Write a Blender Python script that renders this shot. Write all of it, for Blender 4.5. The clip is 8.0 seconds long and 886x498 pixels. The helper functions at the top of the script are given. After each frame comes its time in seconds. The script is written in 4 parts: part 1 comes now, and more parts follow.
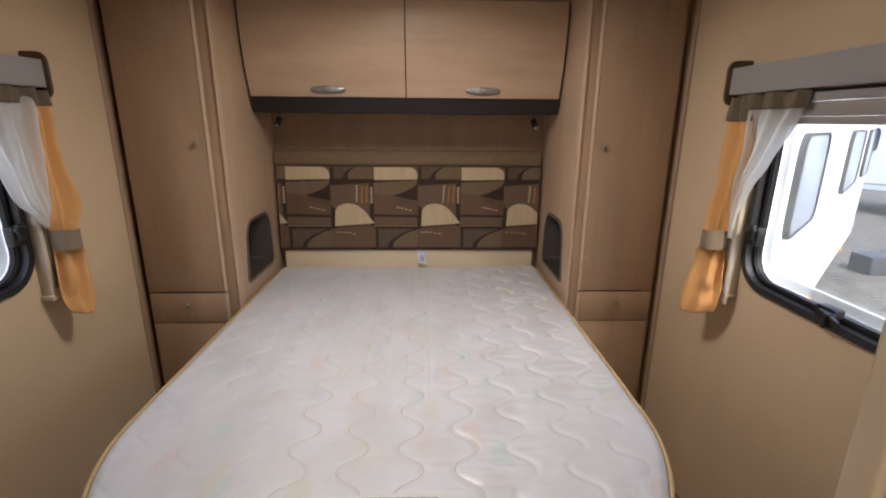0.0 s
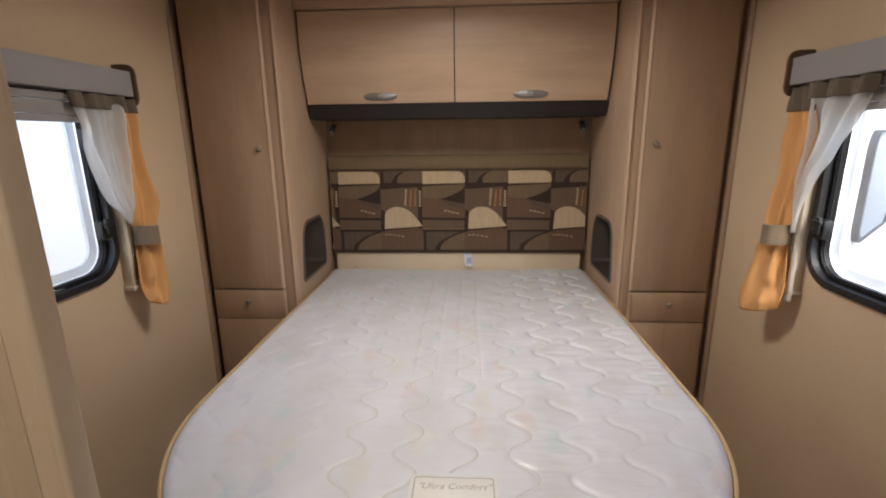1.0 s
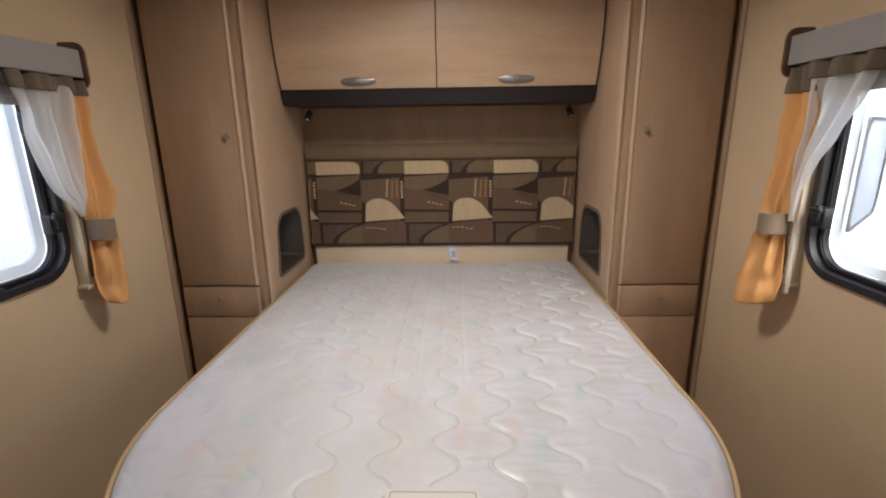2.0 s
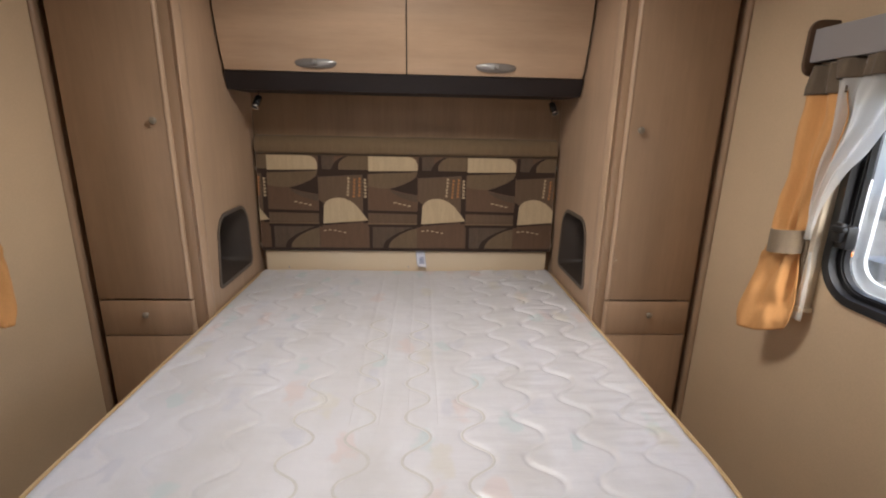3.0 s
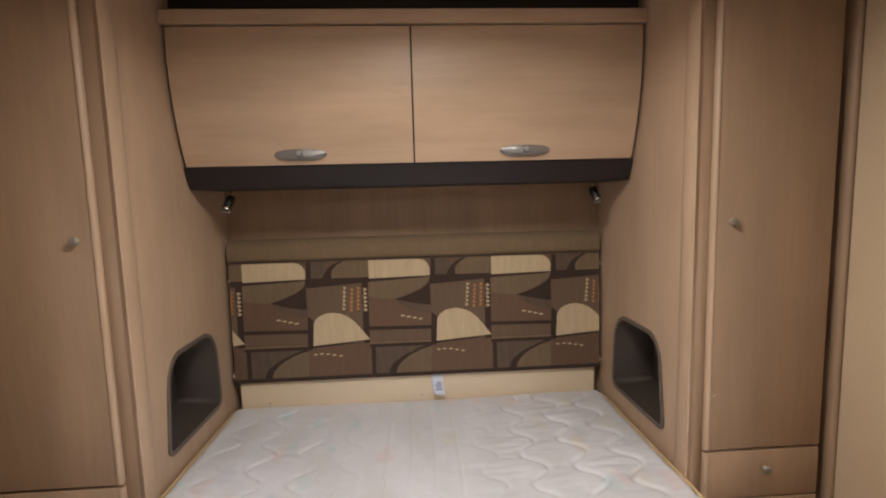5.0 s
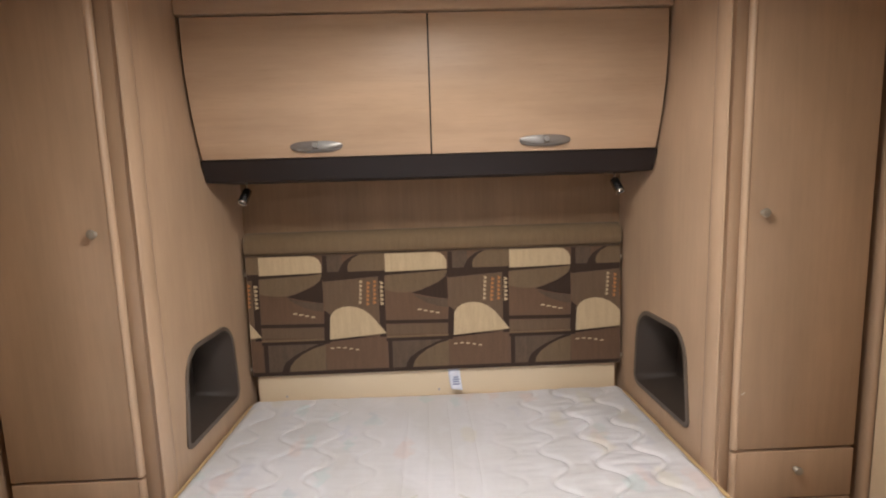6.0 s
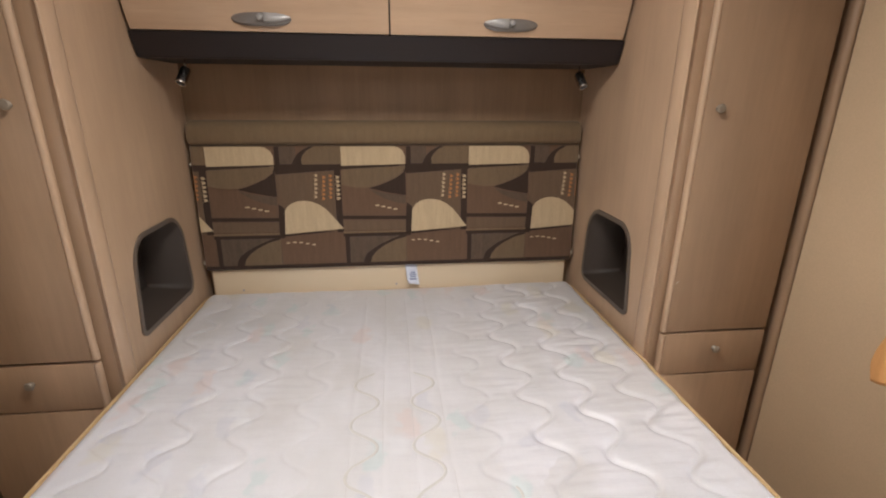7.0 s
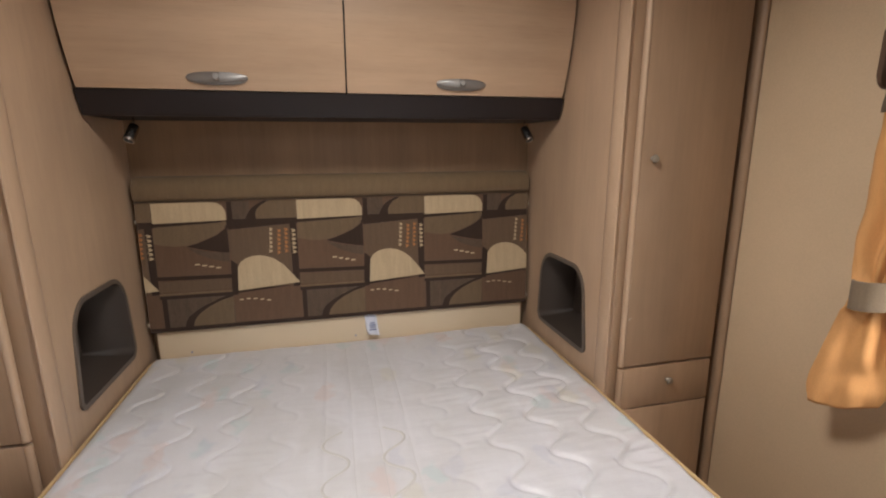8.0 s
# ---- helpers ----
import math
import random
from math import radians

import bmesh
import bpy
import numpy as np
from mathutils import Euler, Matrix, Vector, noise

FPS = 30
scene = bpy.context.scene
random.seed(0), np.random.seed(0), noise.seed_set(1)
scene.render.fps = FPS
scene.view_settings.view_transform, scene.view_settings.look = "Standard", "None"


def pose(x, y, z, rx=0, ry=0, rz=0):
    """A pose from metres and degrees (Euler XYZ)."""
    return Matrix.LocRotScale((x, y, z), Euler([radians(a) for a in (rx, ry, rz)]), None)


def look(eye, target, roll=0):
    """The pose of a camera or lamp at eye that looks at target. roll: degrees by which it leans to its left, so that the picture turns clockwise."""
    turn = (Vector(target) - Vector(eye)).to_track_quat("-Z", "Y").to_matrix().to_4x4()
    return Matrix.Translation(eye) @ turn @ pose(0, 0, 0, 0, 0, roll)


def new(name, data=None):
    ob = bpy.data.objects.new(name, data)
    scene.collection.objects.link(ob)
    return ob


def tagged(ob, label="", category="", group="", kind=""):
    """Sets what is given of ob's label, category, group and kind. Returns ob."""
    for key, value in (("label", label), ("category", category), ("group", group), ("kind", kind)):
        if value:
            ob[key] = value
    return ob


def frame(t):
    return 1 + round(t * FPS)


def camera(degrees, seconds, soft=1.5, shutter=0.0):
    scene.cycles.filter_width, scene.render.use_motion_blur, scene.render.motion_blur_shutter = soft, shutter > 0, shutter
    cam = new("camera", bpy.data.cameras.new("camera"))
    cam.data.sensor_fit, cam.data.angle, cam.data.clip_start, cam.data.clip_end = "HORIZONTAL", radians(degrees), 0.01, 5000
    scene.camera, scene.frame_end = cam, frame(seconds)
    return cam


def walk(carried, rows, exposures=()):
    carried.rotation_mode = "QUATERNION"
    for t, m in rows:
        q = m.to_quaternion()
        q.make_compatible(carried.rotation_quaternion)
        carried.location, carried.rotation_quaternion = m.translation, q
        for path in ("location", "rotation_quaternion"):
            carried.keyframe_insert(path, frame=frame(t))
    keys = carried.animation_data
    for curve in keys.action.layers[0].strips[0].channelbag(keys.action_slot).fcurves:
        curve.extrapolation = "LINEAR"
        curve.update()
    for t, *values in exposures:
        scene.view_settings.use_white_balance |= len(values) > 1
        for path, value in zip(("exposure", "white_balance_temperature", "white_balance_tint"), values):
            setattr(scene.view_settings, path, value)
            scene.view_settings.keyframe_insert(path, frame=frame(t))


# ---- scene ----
cam = camera(87.7, 8.0, soft=2.0)
PATH = [
    (0, (0.093, -1.832, 1.426), (0.161, 0.095, 0.895), 0.5),
    (0.5, (0.076, -1.885, 1.408), (0.062, 0.054, 0.918), -0.5),
    (1, (0.062, -1.879, 1.375), (-0.048, 0.061, 0.903), -0.7),
    (1.5, (0.069, -1.844, 1.36), (-0.046, 0.094, 0.88), -0.5),
    (1.7, (0.084, -1.832, 1.356), (-0.017, 0.105, 0.87), -0.7),
    (2.8, (0.058, -1.594, 1.338), (0.139, 0.333, 0.809), 0.8),
    (3, (0.055, -1.553, 1.347), (0.155, 0.375, 0.824), 1.2),
    (3.5, (0.086, -1.404, 1.35), (0.145, 0.53, 0.845), 0.2),
    (4, (0.103, -1.258, 1.363), (0.113, 0.688, 0.902), -0.5),
    (4.5, (0.063, -1.168, 1.384), (0.134, 0.797, 1.022), -1.6),
    (5, (-0.003, -1.109, 1.411), (0.111, 0.877, 1.201), -1.5),
    (5.2, (-0.014, -1.102, 1.417), (0.099, 0.89, 1.272), -1.4),
    (6.3, (-0.008, -1.079, 1.396), (0.029, 0.885, 1.02), -1.9),
    (6.5, (-0.004, -1.08, 1.38), (0.04, 0.857, 0.882), -1.8),
    (7, (-0.008, -1.086, 1.354), (0.206, 0.805, 0.741), 0.4),
    (7.5, (-0.041, -1.093, 1.36), (0.275, 0.809, 0.831), 0.1),
    (8, (-0.057, -1.095, 1.368), (0.396, 0.806, 0.945), -0.3),
]
walk(cam, [(t, look(eye, target, roll)) for t, eye, target, roll in PATH], exposures=[(0, -0.04), (1.5, 0.0), (3.0, 0.04), (4.0, 0.05), (5.2, 0.3), (6.4, 0.55), (7.0, 0.33), (8, 0.16)])

# ---- world, sun and lamps ----
WALL_X, BACK_Y, FRONT_Y, CEIL_Z = 1.09, 0.64, -1.60, 2.01
world = bpy.data.worlds.new("world")
scene.world = world
world.use_nodes = True
sky = world.node_tree.nodes.new("ShaderNodeTexSky")
sky.sky_type, sky.sun_disc = "NISHITA", False
sky.sun_elevation, sky.sun_rotation = radians(51), radians(159)
sky.air_density, sky.dust_density, sky.ozone_density = 1.0, 3.0, 1.5
backing = world.node_tree.nodes["Background"]
backing.inputs["Strength"].default_value = 0.8
world.node_tree.links.new(sky.outputs["Color"], backing.inputs["Color"])

sun_data = bpy.data.lights.new("sun", "SUN")
sun_data.energy, sun_data.angle, sun_data.color = 3.6, radians(15), (1.0, 0.96, 0.9)
sun = new("sun", sun_data)
sun.matrix_world = look((2.6, -6.8, 9), (0, 0, 0))


def ceiling_lamp(x, y, power, size, spread, colour):
    data = bpy.data.lights.new("lamp", "AREA")
    data.shape, data.size, data.energy, data.spread, data.color = "DISK", size, power, radians(spread), colour
    ob = new("lamp", data)
    ob.matrix_world = pose(x, y, CEIL_Z - 0.022)
    return ob


WARM = (1.0, 0.962, 0.935)
ceiling_lamp(0.01, -0.50, 11.0, 0.30, 165, WARM)
ceiling_lamp(0.0, -2.05, 3.2, 0.30, 170, WARM)
ceiling_lamp(0.0, -2.75, 13.0, 0.30, 170, WARM)


# ---- materials ----
def nodes_of(name):
    m = bpy.data.materials.new(name)
    m.use_nodes = True
    nt = m.node_tree
    return m, nt, nt.nodes["Principled BSDF"]


def noise_of(nt, scale, detail=4.0, stretch=(1, 1, 1), rough=0.55):
    tc = nt.nodes.new("ShaderNodeTexCoord")
    mp = nt.nodes.new("ShaderNodeMapping")
    mp.inputs["Scale"].default_value = stretch
    nz = nt.nodes.new("ShaderNodeTexNoise")
    nz.inputs["Scale"].default_value, nz.inputs["Detail"].default_value = scale, detail
    nz.inputs["Roughness"].default_value = rough
    nt.links.new(tc.outputs["Object"], mp.inputs["Vector"])
    nt.links.new(mp.outputs["Vector"], nz.inputs["Vector"])
    return nz.outputs["Fac"]


def ramp_of(nt, fac, stops):
    r = nt.nodes.new("ShaderNodeValToRGB")
    while len(r.color_ramp.elements) < len(stops):
        r.color_ramp.elements.new(0.5)
    for e, (p, c) in zip(r.color_ramp.elements, stops):
        e.position, e.color = p, (*c, 1)
    nt.links.new(fac, r.inputs["Fac"])
    return r.outputs["Color"]


def mixed(nt, a, b, fac, kind="MIX"):
    m = nt.nodes.new("ShaderNodeMix")
    m.data_type, m.blend_type = "RGBA", kind
    nt.links.new(a, m.inputs["A"])
    nt.links.new(b, m.inputs["B"])
    if isinstance(fac, float):
        m.inputs["Factor"].default_value = fac
    else:
        nt.links.new(fac, m.inputs["Factor"])
    return m.outputs["Result"]


def bumped(nt, bsdf, fac, strength, distance=0.001):
    b = nt.nodes.new("ShaderNodeBump")
    b.inputs["Strength"].default_value, b.inputs["Distance"].default_value = strength, distance
    nt.links.new(fac, b.inputs["Height"])
    nt.links.new(b.outputs["Normal"], bsdf.inputs["Normal"])


def scaled(c, k):
    return tuple(v * k for v in c)


def surface(name, colour, rough, metal=0.0, scale=30.0, vary=0.12, stretch=(1, 1, 1), bump=0.15, fine=400.0, depth=0.0006):
    """A plain surface with stains at one scale and grain at another."""
    m, nt, b = nodes_of(name)
    coarse = noise_of(nt, scale * 0.12, 3.0, stretch)
    grain = noise_of(nt, fine, 2.0, stretch)
    c1 = ramp_of(nt, coarse, [(0.3, scaled(colour, 1 - vary)), (0.7, scaled(colour, 1 + vary))])
    c2 = ramp_of(nt, grain, [(0.35, scaled(colour, 1 - vary)), (0.65, scaled(colour, 1 + vary))])
    nt.links.new(mixed(nt, c1, c2, 0.4), b.inputs["Base Color"])
    r = nt.nodes.new("ShaderNodeMapRange")
    r.inputs["To Min"].default_value, r.inputs["To Max"].default_value = max(rough - 0.07, 0.03), min(rough + 0.07, 1)
    nt.links.new(coarse, r.inputs["Value"])
    nt.links.new(r.outputs["Result"], b.inputs["Roughness"])
    b.inputs["Metallic"].default_value = metal
    if bump:
        bumped(nt, b, grain, bump, depth)
    return m


def laminate(name, colour, along, rough=0.42, contrast=0.16):
    """Wood-print laminate: long fibres, slow bands and short dark pores along one axis."""
    m, nt, b = nodes_of(name)
    st = {"x": (0.05, 1, 1), "z": (1, 1, 0.05)}[along]
    fibre = noise_of(nt, 70, 5.0, st, 0.6)
    band = noise_of(nt, 9, 3.0, {"x": (0.10, 1, 1), "z": (1, 1, 0.10)}[along])
    pore = noise_of(nt, 420, 2.0, {"x": (0.035, 1, 1), "z": (1, 1, 0.035)}[along])
    warm = (colour[0] * (1 + contrast), colour[1] * (1 + contrast * 0.9), colour[2] * (1 + contrast * 0.7))
    deep = scaled(colour, 1 - contrast)
    c1 = ramp_of(nt, fibre, [(0.3, deep), (0.7, warm)])
    c2 = ramp_of(nt, band, [(0.32, scaled(colour, 1 - contrast * 1.1)), (0.68, scaled(colour, 1 + contrast * 0.8))])
    c = mixed(nt, c1, c2, 0.62)
    cloud = noise_of(nt, 7.5, 4.0, {"x": (0.3, 1, 1), "z": (1, 1, 0.3)}[along], 0.62)
    c = mixed(nt, c, ramp_of(nt, cloud, [(0.28, (0.86, 0.85, 0.84)), (0.66, (1.06, 1.06, 1.07))]), 0.8, "MULTIPLY")
    p = ramp_of(nt, pore, [(0.30, (0.78, 0.74, 0.70)), (0.42, (1, 1, 1))])
    nt.links.new(mixed(nt, c, p, 0.3, "MULTIPLY"), b.inputs["Base Color"])
    b.inputs["Roughness"].default_value = rough
    bumped(nt, b, fibre, 0.08, 0.0004)
    return m


def woven(name, colour, rough=0.9, vary=0.2, thread=1400.0, sheen=0.06):
    m, nt, b = nodes_of(name)
    warp = noise_of(nt, thread, 1.0, (1, 1, 0.12))
    weft = noise_of(nt, thread, 1.0, (0.12, 1, 1))
    slub = noise_of(nt, 95, 4.0, (1, 1, 0.10), 0.65)
    c1 = ramp_of(nt, warp, [(0.35, scaled(colour, 1 - vary)), (0.65, scaled(colour, 1 + vary))])
    c2 = ramp_of(nt, slub, [(0.3, scaled(colour, 1 - vary)), (0.7, scaled(colour, 1 + vary))])
    nt.links.new(mixed(nt, c1, c2, 0.5), b.inputs["Base Color"])
    b.inputs["Roughness"].default_value = rough
    b.inputs["Sheen Weight"].default_value = sheen
    bumped(nt, b, weft, 0.25, 0.0006)
    return m


def glass(name, tint, clear=0.88):
    m, nt, b = nodes_of(name)
    out = nt.nodes["Material Output"]
    tr, mx = nt.nodes.new("ShaderNodeBsdfTransparent"), nt.nodes.new("ShaderNodeMixShader")
    tr.inputs["Color"].default_value = (*tint, 1)
    b.inputs["Roughness"].default_value = 0.05
    b.inputs["Base Color"].default_value = (0.8, 0.85, 0.88, 1)
    mx.inputs["Fac"].default_value = clear
    nt.links.new(b.outputs["BSDF"], mx.inputs[1])
    nt.links.new(tr.outputs["BSDF"], mx.inputs[2])
    nt.links.new(mx.outputs["Shader"], out.inputs["Surface"])
    return m


def glowing(name, colour, strength):
    m, nt, b = nodes_of(name)
    b.inputs["Emission Color"].default_value = (*colour, 1)
    b.inputs["Emission Strength"].default_value = strength
    return m


def leaf_mask(nt, scale, turn, stretch, share, reach):
    """Scattered oval leaves: one in a share of the cells, at a turn of its own layer."""
    tc, mp = nt.nodes.new("ShaderNodeTexCoord"), nt.nodes.new("ShaderNodeMapping")
    mp.inputs["Rotation"].default_value = (0, 0, radians(turn))
    mp.inputs["Scale"].default_value = stretch
    nt.links.new(tc.outputs["Object"], mp.inputs["Vector"])
    wave = nt.nodes.new("ShaderNodeTexNoise")
    wave.inputs["Scale"].default_value = 22.0
    nt.links.new(tc.outputs["Object"], wave.inputs["Vector"])
    push = nt.nodes.new("ShaderNodeVectorMath")
    push.operation = "MULTIPLY_ADD"
    push.inputs[1].default_value = (0.07, 0.07, 0)
    nt.links.new(wave.outputs["Color"], push.inputs[0])
    nt.links.new(mp.outputs["Vector"], push.inputs[2])
    v = nt.nodes.new("ShaderNodeTexVoronoi")
    v.voronoi_dimensions = "2D"
    v.inputs["Scale"].default_value = scale
    v.inputs["Randomness"].default_value = 0.85
    nt.links.new(push.outputs["Vector"], v.inputs["Vector"])
    near = nt.nodes.new("ShaderNodeMapRange")
    near.interpolation_type = "SMOOTHSTEP"
    near.inputs["From Min"].default_value, near.inputs["From Max"].default_value = reach, reach * 0.45
    nt.links.new(v.outputs["Distance"], near.inputs["Value"])
    sep = nt.nodes.new("ShaderNodeSeparateColor")
    nt.links.new(v.outputs["Color"], sep.inputs["Color"])
    pick = nt.nodes.new("ShaderNodeMath")
    pick.operation = "LESS_THAN"
    pick.inputs[1].default_value = share
    nt.links.new(sep.outputs[0], pick.inputs[0])
    both = nt.nodes.new("ShaderNodeMath")
    both.operation = "MULTIPLY"
    nt.links.new(near.outputs["Result"], both.inputs[0])
    nt.links.new(pick.outputs["Value"], both.inputs[1])
    return both.outputs["Value"]


def ticking(name):
    """Off-white mattress damask with woven bands and faded pastel leaves."""
    m, nt, b = nodes_of(name)
    grain = noise_of(nt, 900, 2.0)
    patch = noise_of(nt, 16, 3.0, (1, 0.7, 1))
    cloud = noise_of(nt, 5.0, 3.0, (1.6, 0.8, 1))
    c = ramp_of(nt, grain, [(0.3, (0.552, 0.543, 0.550)), (0.7, (0.627, 0.615, 0.618))])
    c = mixed(nt, c, ramp_of(nt, cloud, [(0.35, (0.93, 0.925, 0.915)), (0.65, (1.03, 1.03, 1.05))]), 0.9, "MULTIPLY")
    layers = (((0.50, 0.48, 0.46), 6.0, 8, (1.0, 0.75, 1), 0.36, 0.42, 0.40),
              ((0.60, 0.46, 0.42), 10.0, 28, (1.0, 0.48, 1), 0.22, 0.31, 0.42),
              ((0.40, 0.53, 0.52), 11.0, -35, (1.0, 0.55, 1), 0.20, 0.31, 0.40),
              ((0.57, 0.53, 0.42), 9.0, 62, (1.0, 0.50, 1), 0.18, 0.31, 0.40),
              ((0.68, 0.70, 0.71), 14.0, 15, (1.0, 0.6, 1), 0.26, 0.34, 0.18),
              ((0.45, 0.46, 0.53), 12.0, -70, (1.0, 0.50, 1), 0.20, 0.30, 0.34))
    for tone, scale, turn, stretch, share, reach, strength in layers:
        flat = nt.nodes.new("ShaderNodeRGB")
        flat.outputs[0].default_value = (*tone, 1)
        faded = nt.nodes.new("ShaderNodeMath")
        faded.operation = "MULTIPLY"
        faded.inputs[1].default_value = strength
        nt.links.new(leaf_mask(nt, scale, turn, stretch, share, reach), faded.inputs[0])
        c = mixed(nt, c, flat.outputs[0], faded.outputs[0])
    nt.links.new(c, b.inputs["Base Color"])
    b.inputs["Roughness"].default_value = 0.36
    b.inputs["Sheen Weight"].default_value = 0.12
    wrinkle = noise_of(nt, 38, 4.0, (0.22, 1.3, 1), 0.6)
    relief = nt.nodes.new("ShaderNodeMath")
    relief.operation = "MULTIPLY_ADD"
    relief.inputs[1].default_value = 0.8
    nt.links.new(wrinkle, relief.inputs[0])
    nt.links.new(patch, relief.inputs[2])
    bumped(nt, b, relief.outputs["Value"], 0.32, 0.005)
    return m


MAPLE_X = laminate("maple_laminate_across", (0.518, 0.364, 0.244), "x", contrast=0.10)
MAPLE_Z = laminate("maple_laminate_upright", (0.485, 0.340, 0.228), "z", contrast=0.08)
# browner laminate, its tone lowered to include shade under the overhead cabinet
REAR_PANEL = laminate("shaded_rear_laminate", (0.305, 0.196, 0.118), "z", contrast=0.16)
PEAR = laminate("pear_laminate", (0.378, 0.250, 0.158), "z", contrast=0.14)
PARTITION = laminate("grey_oak_laminate", (0.345, 0.268, 0.183), "z", contrast=0.22)
PARTITION_EDGE = laminate("grey_oak_edge", (0.42, 0.333, 0.232), "z", contrast=0.12)
VINYL = surface("beige_wall_vinyl", (0.605, 0.455, 0.297), 0.55, vary=0.07, fine=260, bump=0.2)
CEILING = surface("ceiling_lining", (0.66, 0.62, 0.58), 0.75, vary=0.04)
WENGE = laminate("dark_wenge_trim", (0.0135, 0.0085, 0.0085), "x", rough=0.5)
# near-black colour that stands in for shade in gaps and recesses
SHADOW_GAP = surface("shadow_gap_black", (0.02, 0.014, 0.011), 0.7)
CREAM = surface("cream_board", (0.63, 0.51, 0.355), 0.5, vary=0.05)
TICKING = ticking("mattress_ticking")
PIPING = woven("yellow_piping", (0.50, 0.345, 0.17), vary=0.12)
SATIN = surface("satin_nickel", (0.37, 0.36, 0.35), 0.38, 0.35, vary=0.06)
DULL_NICKEL = surface("dull_nickel", (0.25, 0.23, 0.215), 0.4, 0.5, vary=0.08)
KNOB = surface("pewter_knob", (0.30, 0.255, 0.20), 0.48, 0.35, vary=0.1)
CHROME = surface("chrome", (0.66, 0.65, 0.63), 0.15, 1.0, vary=0.05, bump=0)
GUNMETAL = surface("dark_chrome", (0.30, 0.29, 0.28), 0.18, 1.0, vary=0.1, bump=0)
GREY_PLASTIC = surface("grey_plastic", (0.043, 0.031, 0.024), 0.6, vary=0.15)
RIM_PLASTIC = surface("rim_plastic", (0.115, 0.090, 0.072), 0.42, vary=0.1)
PELMET_GREY = surface("pelmet_grey", (0.30, 0.28, 0.275), 0.45, vary=0.05)
# grey darkened to carry the shade under the pelmet
BAR_SHADED_GREY = surface("bar_shaded_grey", (0.30, 0.275, 0.255), 0.4, vary=0.05)
PLATE_BROWN = laminate("brown_plate", (0.10, 0.056, 0.033), "z")
BLACK = surface("black_plastic", (0.007, 0.007, 0.008), 0.36, vary=0.2)
RAIL = surface("cream_rail", (0.58, 0.50, 0.39), 0.4, vary=0.05)
SASH = glass("pale_acrylic_edge", (0.93, 0.95, 0.96), 0.5)
PANE = glass("acrylic_pane", (0.97, 0.98, 0.98))
ORANGE = woven("orange_curtain", (0.62, 0.315, 0.115), vary=0.08, thread=900)
TAUPE = woven("taupe_band", (0.21, 0.155, 0.10), vary=0.15)
DARK_TAUPE = woven("dark_taupe_band", (0.135, 0.10, 0.068), vary=0.15)
FLOOR = laminate("floor_vinyl", (0.16, 0.10, 0.06), "x", rough=0.5)
TAN_FABRIC = woven("olive_brown_fabric", (0.172, 0.116, 0.064), vary=0.16)
PRINT_BROWN = woven("brown_print", (0.124, 0.071, 0.042), vary=0.18)
PRINT_DARK = woven("dark_print", (0.034, 0.0175, 0.0105), vary=0.2)
PRINT_OLIVE = woven("olive_print", (0.148, 0.100, 0.057), vary=0.18)
PRINT_TAUPE = woven("taupe_print", (0.122, 0.078, 0.047), vary=0.18)
PRINT_GREY = woven("grey_print", (0.094, 0.063, 0.042), vary=0.3, thread=700)
PRINT_CREAM = woven("cream_print", (0.47, 0.36, 0.225), vary=0.16)
PRINT_RUST = woven("rust_print", (0.40, 0.17, 0.06), vary=0.1)
PAPER = surface("white_tag", (0.62, 0.64, 0.72), 0.7, vary=0.04)
INK = surface("tag_ink", (0.22, 0.25, 0.40), 0.6)
LABEL_INK = surface("label_ink", (0.36, 0.32, 0.29), 0.7)
LABEL = surface("label_satin", (0.66, 0.63, 0.57), 0.45, vary=0.04)
GRAVEL = surface("gravel", (0.088, 0.083, 0.074), 0.9, scale=40, vary=0.6, fine=22, bump=1.0, depth=0.03)
SEAL = surface("grey_rubber", (0.045, 0.047, 0.052), 0.6, vary=0.1)
AMBER = surface("amber_plastic", (0.75, 0.22, 0.03), 0.3, vary=0.05)
WHITE_GEL = surface("white_bodywork", (0.80, 0.81, 0.82), 0.3, vary=0.03)
TINTED = surface("tinted_window", (0.27, 0.31, 0.36), 0.35, vary=0.1, bump=0)
CRATE_BLUE = surface("blue_grey_plastic", (0.035, 0.041, 0.052), 0.5, vary=0.1)
TYRE = surface("tyre", (0.03, 0.03, 0.03), 0.8)
GLOW = glowing("lamp_diffuser", (1.0, 0.86, 0.68), 6.0)


def sheer_cloth(name):
    m, nt, b = nodes_of(name)
    out = nt.nodes["Material Output"]
    tr, mx = nt.nodes.new("ShaderNodeBsdfTranslucent"), nt.nodes.new("ShaderNodeMixShader")
    cl, m2 = nt.nodes.new("ShaderNodeBsdfTransparent"), nt.nodes.new("ShaderNodeMixShader")
    grain = noise_of(nt, 700, 2.0)
    c = ramp_of(nt, grain, [(0.3, (0.84, 0.84, 0.82)), (0.7, (0.93, 0.92, 0.90))])
    nt.links.new(c, b.inputs["Base Color"])
    nt.links.new(c, tr.inputs["Color"])
    b.inputs["Roughness"].default_value = 0.8
    mx.inputs["Fac"].default_value, m2.inputs["Fac"].default_value = 0.6, 0.30
    nt.links.new(b.outputs["BSDF"], mx.inputs[1])
    nt.links.new(tr.outputs["BSDF"], mx.inputs[2])
    nt.links.new(mx.outputs["Shader"], m2.inputs[1])
    nt.links.new(cl.outputs["BSDF"], m2.inputs[2])
    nt.links.new(m2.outputs["Shader"], out.inputs["Surface"])
    return m


SHEER = sheer_cloth("white_voile")


